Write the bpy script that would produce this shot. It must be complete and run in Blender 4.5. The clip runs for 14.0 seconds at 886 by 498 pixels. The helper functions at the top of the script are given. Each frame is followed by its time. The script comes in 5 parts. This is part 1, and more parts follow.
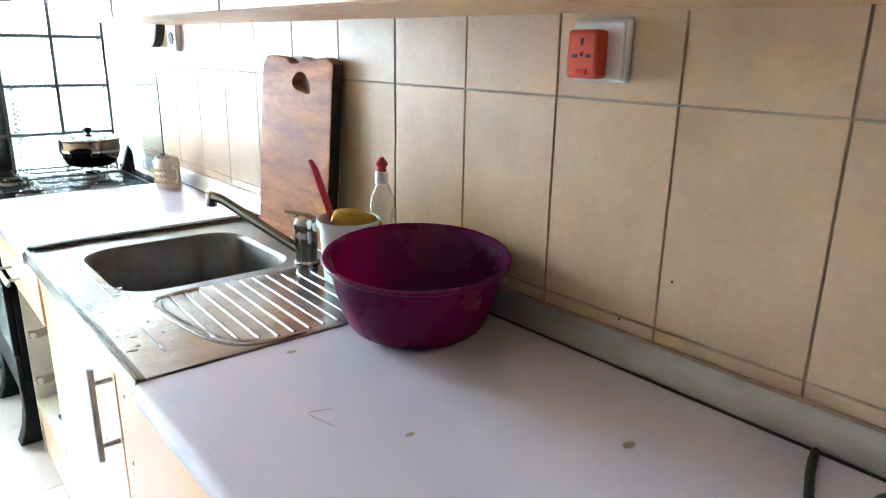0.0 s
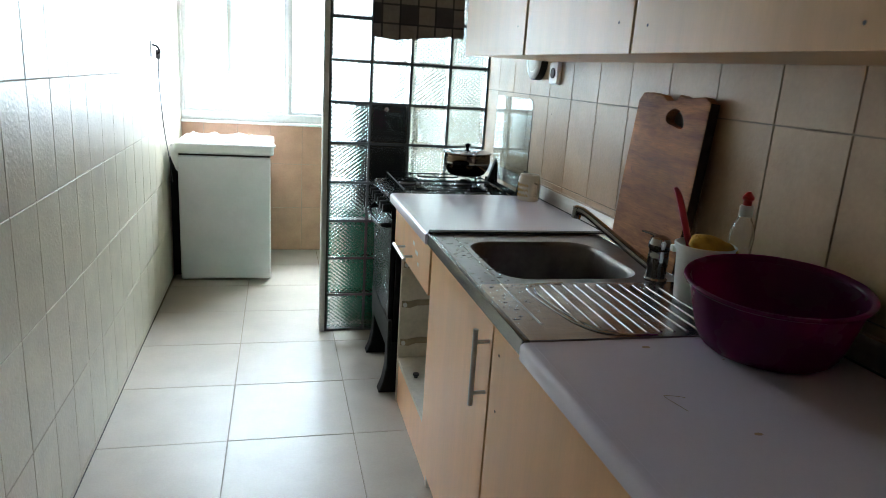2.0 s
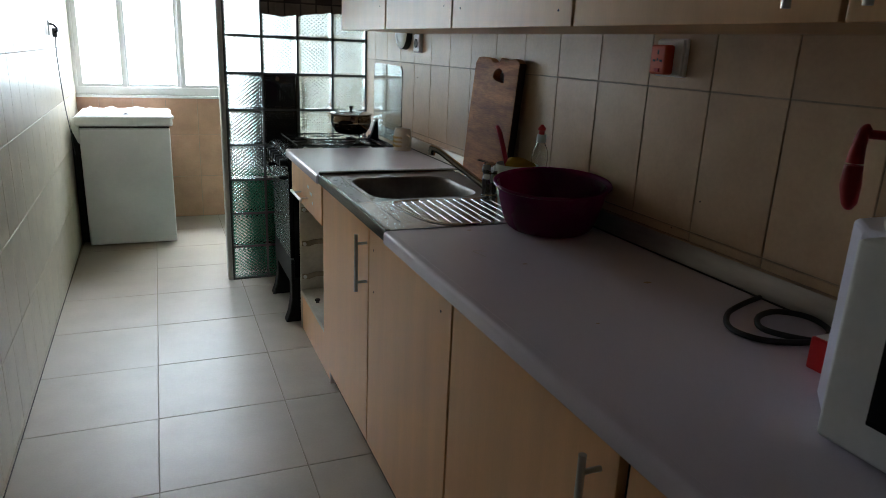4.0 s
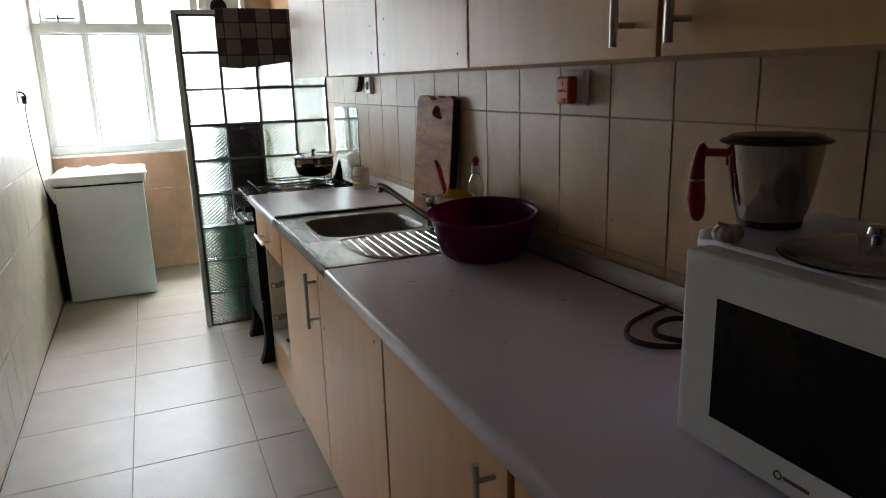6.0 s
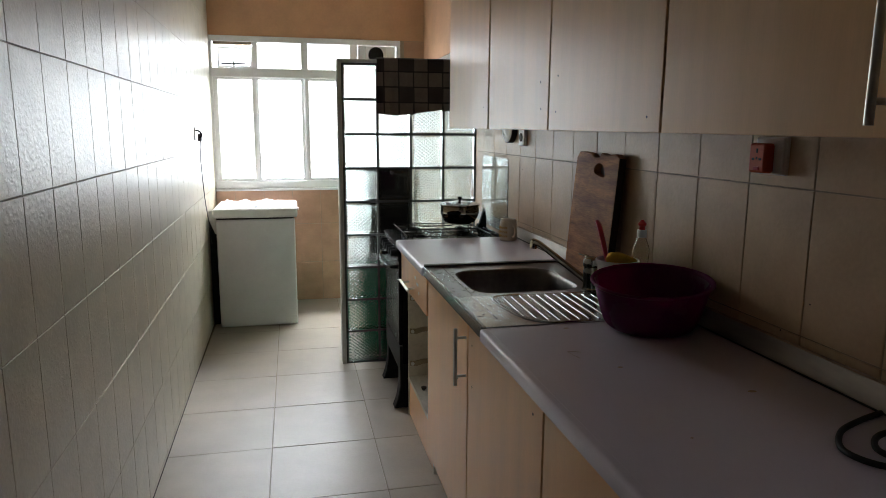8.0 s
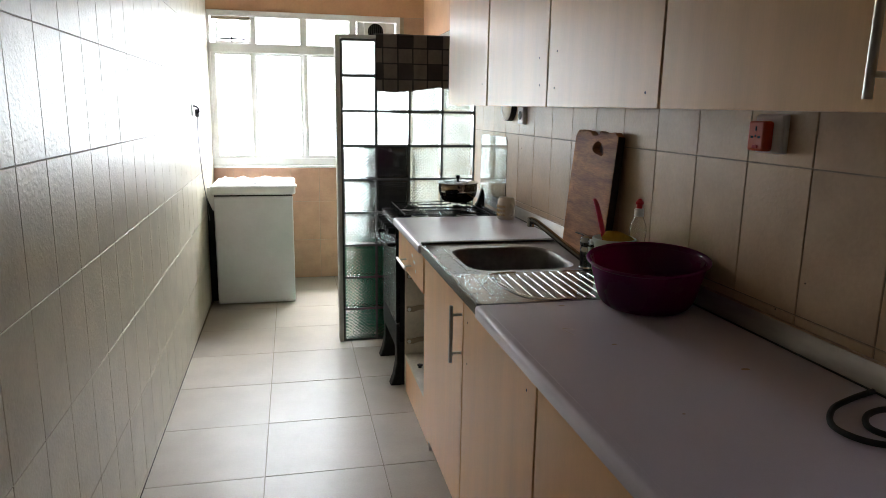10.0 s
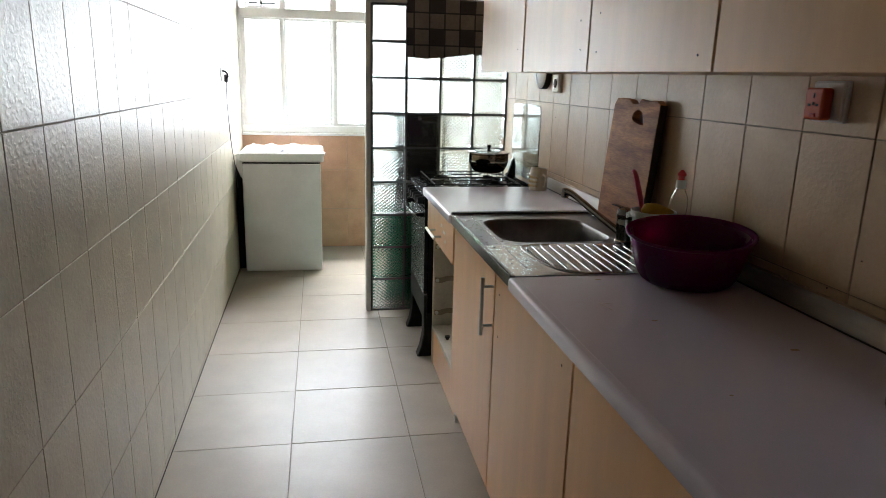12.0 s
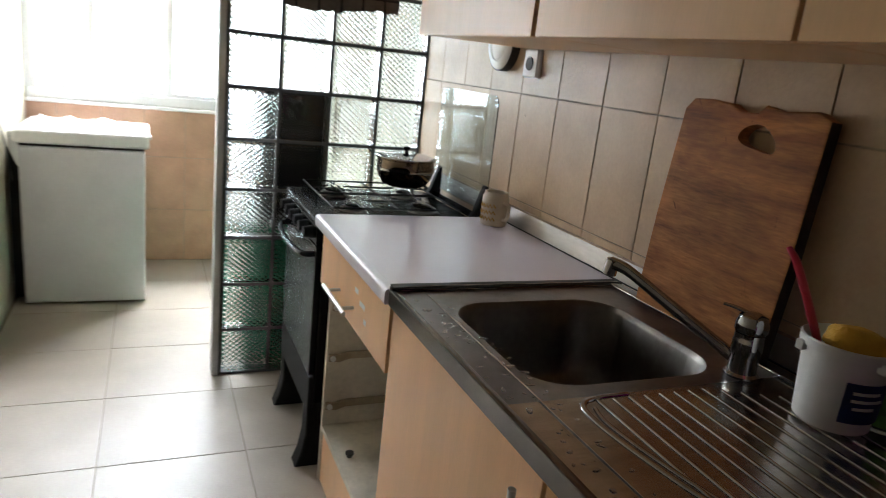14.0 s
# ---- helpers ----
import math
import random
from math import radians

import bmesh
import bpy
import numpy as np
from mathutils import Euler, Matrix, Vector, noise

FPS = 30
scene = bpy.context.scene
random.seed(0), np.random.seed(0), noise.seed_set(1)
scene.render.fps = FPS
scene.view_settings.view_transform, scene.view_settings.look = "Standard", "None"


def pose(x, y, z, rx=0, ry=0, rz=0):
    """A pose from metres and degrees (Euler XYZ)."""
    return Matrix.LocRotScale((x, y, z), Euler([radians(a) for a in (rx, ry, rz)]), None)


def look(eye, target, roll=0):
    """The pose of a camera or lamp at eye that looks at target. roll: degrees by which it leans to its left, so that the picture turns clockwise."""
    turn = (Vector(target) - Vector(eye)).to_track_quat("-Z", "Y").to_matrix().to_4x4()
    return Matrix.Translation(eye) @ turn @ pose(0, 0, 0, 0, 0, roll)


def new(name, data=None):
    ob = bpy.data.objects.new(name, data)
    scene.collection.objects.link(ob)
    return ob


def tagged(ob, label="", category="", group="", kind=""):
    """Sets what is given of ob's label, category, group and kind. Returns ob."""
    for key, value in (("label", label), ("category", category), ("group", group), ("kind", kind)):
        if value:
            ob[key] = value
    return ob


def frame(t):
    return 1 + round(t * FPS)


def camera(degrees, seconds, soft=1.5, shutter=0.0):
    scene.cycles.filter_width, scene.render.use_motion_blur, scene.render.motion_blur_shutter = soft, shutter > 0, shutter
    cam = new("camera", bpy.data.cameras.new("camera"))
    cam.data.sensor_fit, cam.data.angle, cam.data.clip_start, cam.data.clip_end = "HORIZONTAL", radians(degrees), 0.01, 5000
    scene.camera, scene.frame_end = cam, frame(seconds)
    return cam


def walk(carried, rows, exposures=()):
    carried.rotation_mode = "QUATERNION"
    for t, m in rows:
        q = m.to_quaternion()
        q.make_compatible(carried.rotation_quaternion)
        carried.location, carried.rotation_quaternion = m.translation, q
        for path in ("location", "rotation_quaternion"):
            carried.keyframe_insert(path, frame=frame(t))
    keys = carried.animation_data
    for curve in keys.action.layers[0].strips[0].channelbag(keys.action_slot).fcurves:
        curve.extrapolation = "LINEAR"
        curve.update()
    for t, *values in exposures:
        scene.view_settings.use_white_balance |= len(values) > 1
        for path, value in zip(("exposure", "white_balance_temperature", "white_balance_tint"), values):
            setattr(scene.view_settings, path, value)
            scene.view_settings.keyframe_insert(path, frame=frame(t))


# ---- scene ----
cam = camera(66.4, 14.0, soft=0.5, shutter=0.3)
PATH = [
    (0, (0.139, 0.052, 1.372), (1.382, 1.514, 0.811), 1.0),
    (0.5, (0.026, 0.095, 1.374), (1.333, 1.481, 0.763), 4.4),
    (1, (-0.075, 0.202, 1.384), (1.269, 1.566, 0.808), 1.8),
    (1.5, (-0.079, 0.111, 1.396), (1.094, 1.602, 0.762), 1.3),
    (2, (-0.062, -0.076, 1.369), (0.413, 1.801, 0.869), 3.7),
    (2.5, (-0.097, -0.225, 1.387), (0.474, 1.641, 0.95), 3.7),
    (3, (-0.196, -0.411, 1.368), (0.551, 1.361, 0.82), 4.8),
    (5.5, (-0.051, -0.78, 1.375), (0.661, 1.006, 0.824), -0.7),
    (6, (-0.034, -0.802, 1.396), (0.724, 0.987, 0.922), -1.7),
    (6.5, (-0.065, -0.785, 1.4), (0.575, 1.054, 0.944), -1.0),
    (7, (-0.071, -0.768, 1.403), (0.553, 1.079, 0.956), 0.3),
    (7.5, (-0.097, -0.728, 1.437), (0.431, 1.171, 1.097), 0.6),
    (8, (-0.111, -0.693, 1.432), (0.316, 1.23, 1.085), 0.3),
    (10.5, (-0.1, -0.691, 1.418), (0.326, 1.22, 1.011), 1.0),
    (11, (-0.1, -0.693, 1.416), (0.32, 1.221, 1.015), 1.0),
    (11.5, (-0.103, -0.685, 1.41), (0.324, 1.224, 0.991), 1.5),
    (12, (-0.111, -0.637, 1.401), (0.242, 1.271, 0.916), 1.5),
    (12.5, (-0.15, -0.441, 1.399), (0.305, 1.457, 0.963), 3.1),
    (13, (-0.164, -0.147, 1.403), (0.434, 1.702, 0.929), 1.7),
    (13.5, (-0.059, 0.213, 1.4), (0.486, 2.086, 0.957), 4.2),
    (14, (-0.076, 0.602, 1.354), (0.715, 2.366, 0.843), 6.5),
]
EXPOSURES = [(0.0, 2.80, 5300, 0), (0.3, 2.10, 5300, 0), (0.6, 1.80, 5300, 0), (1.0, 1.58, 5300, 0), (1.5, 1.30, 5400, 0), (2.0, 0.50, 5700, 1), (2.5, -0.25, 5950, 5), (3.0, -0.28, 5950, 5),
             (5.5, -0.08, 6120, 6), (6.5, 0.16, 6450, 10), (7.0, -0.04, 6450, 10), (8.0, -0.38, 6450, 10), (10.5, 0.30, 6450, 10), (11.5, 0.28, 6450, 10), (12.3, 0.24, 6450, 10), (13.5, 0.38, 6350, 10), (14.0, 0.48, 6300, 10)]
walk(cam, [(t, look(eye, target, roll)) for t, eye, target, roll in PATH], EXPOSURES)

# ---- world and light ----
world = bpy.data.worlds.new("world")
scene.world = world
world.use_nodes = True
sky = world.node_tree.nodes.new("ShaderNodeTexSky")
sky.sky_type, sky.sun_disc = "NISHITA", False
sky.sun_elevation, sky.sun_rotation = radians(50), radians(20)
world.node_tree.nodes["Background"].inputs["Strength"].default_value = 0.12
world.node_tree.links.new(sky.outputs[0], world.node_tree.nodes["Background"].inputs["Color"])
SKY_GLOW = 19.0


# ---- materials ----
def material(name, base, rough=0.5, metal=0.0, vary=0.08, scale=6.0, grain=60.0, bump=0.1, bump_scale=120.0,
             coat=0.0, transmission=0.0, ior=1.45, dark=None, stretch=(1, 1, 1), per_object=0.0, spots=0.0, distance=0.001, shine=0.5, even=False):
    """Principled material: cloudy variation, fine grain, roughness wear and bump, in object space shifted per object."""
    m = bpy.data.materials.new(name)
    m.use_nodes = True
    nt = m.node_tree
    n, link = nt.nodes, nt.links.new
    b = n["Principled BSDF"]
    coords, info = n.new("ShaderNodeTexCoord"), n.new("ShaderNodeObjectInfo")
    shift = n.new("ShaderNodeVectorMath")
    shift.operation = "MULTIPLY_ADD"
    comb = n.new("ShaderNodeCombineXYZ")
    for k in range(3):
        link(info.outputs["Random"], comb.inputs[k])
    link(comb.outputs[0], shift.inputs[0])
    shift.inputs[1].default_value = (37.0, 53.0, 71.0)
    link(coords.outputs["Object"], shift.inputs[2])
    mapping = n.new("ShaderNodeMapping")
    mapping.inputs["Scale"].default_value = stretch
    link(shift.outputs[0], mapping.inputs["Vector"])
    big, small, rel = (n.new("ShaderNodeTexNoise") for _ in range(3))
    for tex, sc, det in ((big, scale, 4), (small, grain, 3), (rel, bump_scale, 3)):
        tex.inputs["Scale"].default_value, tex.inputs["Detail"].default_value = sc, det
        link(mapping.outputs[0], tex.inputs["Vector"])
    add = n.new("ShaderNodeMath")
    add.operation = "MULTIPLY_ADD"
    link(small.outputs["Fac"], add.inputs[0])
    add.inputs[1].default_value = 0.4
    link((small if even else big).outputs["Fac"], add.inputs[2])
    ramp = n.new("ShaderNodeValToRGB")
    low = dark if dark else tuple(c * (1 - 2.2 * vary) for c in base)
    ramp.color_ramp.elements[0].position, ramp.color_ramp.elements[0].color = 0.45, (*low, 1)
    ramp.color_ramp.elements[1].position, ramp.color_ramp.elements[1].color = 0.9, (*(min(1, c * (1 + vary)) for c in base), 1)
    link(add.outputs[0], ramp.inputs[0])
    colour = ramp.outputs[0]
    if per_object:
        hue = n.new("ShaderNodeHueSaturation")
        mr = n.new("ShaderNodeMapRange")
        mr.inputs["To Min"].default_value, mr.inputs["To Max"].default_value = 1 - per_object, 1 + per_object
        link(info.outputs["Random"], mr.inputs["Value"])
        link(mr.outputs[0], hue.inputs["Value"])
        link(colour, hue.inputs["Color"])
        colour = hue.outputs[0]
    if spots:
        vor = n.new("ShaderNodeTexNoise")
        vor.inputs["Scale"].default_value, vor.inputs["Detail"].default_value = 22.0, 6
        link(mapping.outputs[0], vor.inputs["Vector"])
        edge = n.new("ShaderNodeMapRange")
        edge.inputs["From Min"].default_value, edge.inputs["From Max"].default_value = 0.62, 0.75
        edge.inputs["To Max"].default_value = spots
        link(vor.outputs["Fac"], edge.inputs["Value"])
        mix = n.new("ShaderNodeMix")
        mix.data_type = "RGBA"
        link(edge.outputs[0], mix.inputs["Factor"])
        link(colour, mix.inputs["A"])
        mix.inputs["B"].default_value = (*(c * 0.45 for c in base), 1)
        colour = mix.outputs["Result"]
    link(colour, b.inputs["Base Color"])
    rr = n.new("ShaderNodeMapRange")
    rr.inputs["To Min"].default_value, rr.inputs["To Max"].default_value = max(0.02, rough * 0.88), min(1, rough * 1.12)
    link((small if even else big).outputs["Fac"], rr.inputs["Value"])
    link(rr.outputs[0], b.inputs["Roughness"])
    b.inputs["Metallic"].default_value, b.inputs["Coat Weight"].default_value = metal, coat
    b.inputs["Specular IOR Level"].default_value = shine
    b.inputs["Transmission Weight"].default_value, b.inputs["IOR"].default_value = transmission, ior
    if bump:
        bp = n.new("ShaderNodeBump")
        bp.inputs["Strength"].default_value, bp.inputs["Distance"].default_value = bump, distance
        link(rel.outputs["Fac"], bp.inputs["Height"])
        link(bp.outputs[0], b.inputs["Normal"])
    return m


def wood(name, light, deep, rough=0.6):
    """Worn hardwood: wavy streaks across the board (local y), pale scuffed patches and dark stains."""
    m = material(name, light, rough, vary=0.30, bump=0.35, stretch=(2.0, 1.0, 9.0), scale=3.2, grain=30, bump_scale=60, shine=0.2)
    nt = m.node_tree
    n, link = nt.nodes, nt.links.new
    coords = n.new("ShaderNodeTexCoord")
    b = n["Principled BSDF"]
    colour = b.inputs["Base Color"].links[0].from_socket
    for size, sc, lo, hi, share, tint in (((1.5, 5.0, 17.0), 1.0, 0.48, 0.78, 0.6, deep), ((3.0, 14.0, 80.0), 1.0, 0.46, 0.8, 0.5, deep),
                                          ((1.0, 4.0, 7.0), 1.0, 0.58, 0.80, 0.5, tuple(min(1, c * 1.5) for c in light)), ((1.0, 22.0, 26.0), 1.0, 0.68, 0.78, 0.7, tuple(c * 0.5 for c in deep))):
        mp, tex, band = n.new("ShaderNodeMapping"), n.new("ShaderNodeTexNoise"), n.new("ShaderNodeMapRange")
        mp.inputs["Scale"].default_value = size
        mp.inputs["Location"].default_value = (size[0] * 1.7, size[2] * 0.31, size[1])
        link(coords.outputs["Object"], mp.inputs["Vector"])
        link(mp.outputs[0], tex.inputs["Vector"])
        tex.inputs["Scale"].default_value, tex.inputs["Detail"].default_value, tex.inputs["Distortion"].default_value = sc, 5, 1.6
        link(tex.outputs["Fac"], band.inputs["Value"])
        band.inputs["From Min"].default_value, band.inputs["From Max"].default_value, band.inputs["To Max"].default_value = lo, hi, share
        mix = n.new("ShaderNodeMix")
        mix.data_type = "RGBA"
        link(band.outputs[0], mix.inputs["Factor"])
        link(colour, mix.inputs["A"])
        mix.inputs["B"].default_value = (*tint, 1)
        colour = mix.outputs["Result"]
    link(colour, b.inputs["Base Color"])
    return m


def embossed_tile(name, base, rough=0.3, relief=0.35, shine=0.36):
    """Glazed wall tile with a leathery embossed relief."""
    m = material(name, base, rough, vary=0.07, scale=9, grain=90, bump=0, per_object=0.035, shine=shine)
    nt = m.node_tree
    n, link = nt.nodes, nt.links.new
    shift = [x for x in n if x.type == "MAPPING"][0]
    a, v = n.new("ShaderNodeTexNoise"), n.new("ShaderNodeTexVoronoi")
    a.inputs["Scale"].default_value, a.inputs["Detail"].default_value, a.inputs["Distortion"].default_value = 80, 2, 0.3
    v.feature = "SMOOTH_F1"
    v.inputs["Scale"].default_value = 140
    ridge = n.new("ShaderNodeMapRange")
    ridge.interpolation_type = "SMOOTHSTEP"
    ridge.inputs["From Min"].default_value, ridge.inputs["From Max"].default_value = 0.40, 0.66
    link(shift.outputs[0], a.inputs["Vector"])
    link(shift.outputs[0], v.inputs["Vector"])
    s = n.new("ShaderNodeMath")
    s.operation = "MULTIPLY_ADD"
    link(v.outputs["Distance"], s.inputs[0])
    s.inputs[1].default_value = 0.25
    link(a.outputs["Fac"], ridge.inputs["Value"])
    link(ridge.outputs[0], s.inputs[2])
    bp = n.new("ShaderNodeBump")
    bp.inputs["Strength"].default_value, bp.inputs["Distance"].default_value = relief, 0.0018
    link(s.outputs[0], bp.inputs["Height"])
    link(bp.outputs[0], n["Principled BSDF"].inputs["Normal"])
    return m


def ripple_glass(name):
    """Clear, slightly green pressed glass with a diagonal diamond ripple."""
    m = bpy.data.materials.new(name)
    m.use_nodes = True
    nt = m.node_tree
    n, link = nt.nodes, nt.links.new
    b = n["Principled BSDF"]
    b.inputs["Base Color"].default_value = (0.905, 0.988, 0.962, 1)
    b.inputs["Roughness"].default_value = 0.05
    b.inputs["Transmission Weight"].default_value, b.inputs["IOR"].default_value = 1.0, 1.45
    coords = n.new("ShaderNodeTexCoord")
    total = None
    for angle in (38, -38):
        mp = n.new("ShaderNodeMapping")
        mp.inputs["Rotation"].default_value = (0, radians(angle), 0)
        link(coords.outputs["Object"], mp.inputs["Vector"])
        w = n.new("ShaderNodeTexWave")
        w.wave_type, w.bands_direction, w.wave_profile = "BANDS", "Z", "SIN"
        w.inputs["Scale"].default_value, w.inputs["Distortion"].default_value = 20.0, 0.3
        link(mp.outputs[0], w.inputs["Vector"])
        if total is None:
            total = w.outputs["Fac"]
        else:
            s = n.new("ShaderNodeMath")
            s.operation = "ADD"
            link(total, s.inputs[0])
            link(w.outputs["Fac"], s.inputs[1])
            total = s.outputs[0]
    # the pressed pattern stops short of the clear rounded border
    sep = n.new("ShaderNodeSeparateXYZ")
    link(coords.outputs["Object"], sep.inputs[0])
    for axis in ("X", "Z"):
        size, border, s = n.new("ShaderNodeMath"), n.new("ShaderNodeMapRange"), n.new("ShaderNodeMath")
        size.operation, s.operation, border.interpolation_type = "ABSOLUTE", "MULTIPLY", "SMOOTHSTEP"
        link(sep.outputs[axis], size.inputs[0])
        link(size.outputs[0], border.inputs["Value"])
        border.inputs["From Min"].default_value, border.inputs["From Max"].default_value = 0.078, 0.085
        border.inputs["To Min"].default_value, border.inputs["To Max"].default_value = 1.0, 0.0
        link(total, s.inputs[0])
        link(border.outputs[0], s.inputs[1])
        total = s.outputs[0]
    bp = n.new("ShaderNodeBump")
    bp.inputs["Strength"].default_value, bp.inputs["Distance"].default_value = 1.0, 0.0031
    link(total, bp.inputs["Height"])
    link(bp.outputs[0], b.inputs["Normal"])
    return m


def clear_glass(name, tint=(0.96, 0.99, 0.98), rough=0.0, ior=1.45):
    m = bpy.data.materials.new(name)
    m.use_nodes = True
    b = m.node_tree.nodes["Principled BSDF"]
    b.inputs["Base Color"].default_value, b.inputs["Roughness"].default_value = (*tint, 1), rough
    b.inputs["Transmission Weight"].default_value, b.inputs["IOR"].default_value = 1.0, ior
    return m


def backdrop_glow(name, strength):
    """Overcast sky with pale hazy treetops low down."""
    m = bpy.data.materials.new(name)
    m.use_nodes = True
    nt = m.node_tree
    n, link = nt.nodes, nt.links.new
    n.remove(n["Principled BSDF"])
    em = n.new("ShaderNodeEmission")
    coords = n.new("ShaderNodeTexCoord")
    sep = n.new("ShaderNodeSeparateXYZ")
    link(coords.outputs["Object"], sep.inputs[0])
    tex = n.new("ShaderNodeTexNoise")
    tex.inputs["Scale"].default_value, tex.inputs["Detail"].default_value, tex.inputs["Roughness"].default_value = 2.6, 8, 0.7
    link(coords.outputs["Object"], tex.inputs["Vector"])
    lift = n.new("ShaderNodeMath")
    lift.operation = "MULTIPLY_ADD"
    link(tex.outputs["Fac"], lift.inputs[0])
    lift.inputs[1].default_value = -1.6
    link(sep.outputs["Z"], lift.inputs[2])
    ramp = n.new("ShaderNodeMapRange")
    ramp.inputs["From Min"].default_value, ramp.inputs["From Max"].default_value = -0.02, 0.16
    link(lift.outputs[0], ramp.inputs["Value"])
    mix = n.new("ShaderNodeMix")
    mix.data_type = "RGBA"
    link(ramp.outputs[0], mix.inputs["Factor"])
    mix.inputs["A"].default_value = (0.070, 0.098, 0.105, 1)
    mix.inputs["B"].default_value = (0.935, 0.975, 1.03, 1)
    link(mix.outputs["Result"], em.inputs["Color"])
    rise = n.new("ShaderNodeMapRange")
    rise.interpolation_type = "SMOOTHSTEP"
    rise.inputs["From Min"].default_value, rise.inputs["From Max"].default_value = 1.5, 4.2
    rise.inputs["To Min"].default_value, rise.inputs["To Max"].default_value = strength * 0.62, strength * 3.3
    link(sep.outputs["Z"], rise.inputs["Value"])
    link(rise.outputs[0], em.inputs["Strength"])
    link(em.outputs[0], n["Material Output"].inputs["Surface"])
    return m


M = {}
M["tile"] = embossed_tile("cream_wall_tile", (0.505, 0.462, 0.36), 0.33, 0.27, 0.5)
# Same glazed tile, darker and warmer: the east wall's shade in its colour.
M["tile_shaded"] = embossed_tile("cream_wall_tile_shaded", (0.515, 0.352, 0.21), 0.34, 0.15, 0.65)
M["peach"] = embossed_tile("peach_wall_tile", (0.52, 0.32, 0.215), 0.4, 0.15)
M["grout"] = material("grout", (0.37, 0.315, 0.24), 0.9, bump=0.4)
M["grout_brown"] = material("brown_grout", (0.33, 0.26, 0.18), 0.9, vary=0.2, spots=0.3, bump=0.4)
M["floor_tile"] = material("floor_tile", (0.41, 0.362, 0.302), 0.32, shine=0.36, vary=0.05, scale=5, grain=140, bump=0.06, bump_scale=30, per_object=0.03, distance=0.002)
M["floor_grout"] = material("floor_grout", (0.26, 0.22, 0.17), 0.9)
# Added wall out of view behind the camera; dark brown to cut bounce.
M["end_wall"] = material("darkened_end_wall", (0.07, 0.045, 0.03), 0.7, vary=0.08)
M["paint"] = material("wall_paint", (0.62, 0.36, 0.21), 0.8, vary=0.05)
# Ceiling stays out of view; its colour is darkened to cut bounced light.
M["ceiling"] = material("darkened_ceiling", (0.30, 0.26, 0.20), 0.9, vary=0.04)
M["birch"] = material("birch_laminate", (0.82, 0.468, 0.23), 0.36, vary=0.04, scale=2.2, grain=40, stretch=(8, 8, 0.7), bump=0.04, coat=0.15)
M["birch_pale"] = material("pale_laminate", (0.74, 0.448, 0.212), 0.34, shine=0.6, vary=0.04, scale=2.2, grain=40, stretch=(8, 8, 0.7), bump=0.04)
M["board"] = material("chipboard_inside", (0.68, 0.62, 0.52), 0.6, vary=0.1, spots=0.2)
M["runner"] = material("brown_runner", (0.38, 0.31, 0.22), 0.5, vary=0.15)
M["edge_dark"] = material("dark_edge", (0.03, 0.022, 0.018), 0.6)
M["counter"] = material("worktop_laminate", (0.71, 0.648, 0.742), 0.22, vary=0.012, grain=420, bump=0.04, bump_scale=320, even=True, shine=0.95)
M["steel"] = material("brushed_steel", (0.47, 0.455, 0.44), 0.22, 1.0, vary=0.12, scale=8, grain=50, stretch=(1, 6, 1), bump=0.06, bump_scale=40)
# Folded edge: sink steel coloured darker to hold down its bright reflection.
M["edge_steel"] = material("shaded_steel_edge", (0.15, 0.143, 0.138), 0.18, 1.0, vary=0.12, scale=8, grain=50, stretch=(6, 1, 1), bump=0.06)
# Sink steel darkened: the bowl's dark reflections are put into the colour.
M["bowl_steel"] = material("shaded_bowl_steel", (0.19, 0.176, 0.166), 0.34, 1.0, vary=0.15, scale=10, grain=60, bump=0.05)
M["chrome"] = material("chrome", (0.42, 0.42, 0.43), 0.08, 1.0, vary=0.08, bump=0.02)
M["dark_steel"] = material("dark_steel", (0.16, 0.15, 0.14), 0.3, 1.0, vary=0.1)
M["satin"] = material("satin_nickel", (0.55, 0.54, 0.52), 0.32, 1.0, vary=0.06)
M["alu"] = material("aluminium_strip", (0.42, 0.385, 0.35), 0.42, 0.75, vary=0.14, stretch=(1, 0.2, 1))
M["white_frame"] = material("white_enamel_frame", (0.86, 0.87, 0.87), 0.35, vary=0.04, spots=0.08)
M["white"] = material("white_plastic", (0.78, 0.78, 0.76), 0.35, vary=0.04)
M["fridge"] = material("fridge_enamel", (0.69, 0.675, 0.69), 0.32, vary=0.03, bump=0.08, bump_scale=260)
M["black"] = material("black_enamel", (0.008, 0.008, 0.009), 0.25, vary=0.2, shine=0.2)
M["black_matt"] = material("black_cast", (0.012, 0.012, 0.012), 0.6, vary=0.3, bump=0.3, shine=0.2)
M["rubber"] = material("black_rubber", (0.012, 0.012, 0.012), 0.55)
M["block"] = ripple_glass("pressed_glass")
M["mortar"] = material("block_mortar", (0.11, 0.115, 0.115), 0.8, vary=0.12)
M["post"] = material("block_end_post", (0.55, 0.56, 0.55), 0.6, vary=0.08)
M["glass"] = clear_glass("window_glass")
M["lid_glass"] = clear_glass("lid_glass", (0.88, 0.96, 0.96), 0.0, 1.75)
M["purple"] = material("purple_plastic", (0.095, 0.0035, 0.07), 0.27, shine=0.32, vary=0.06, bump=0.03)
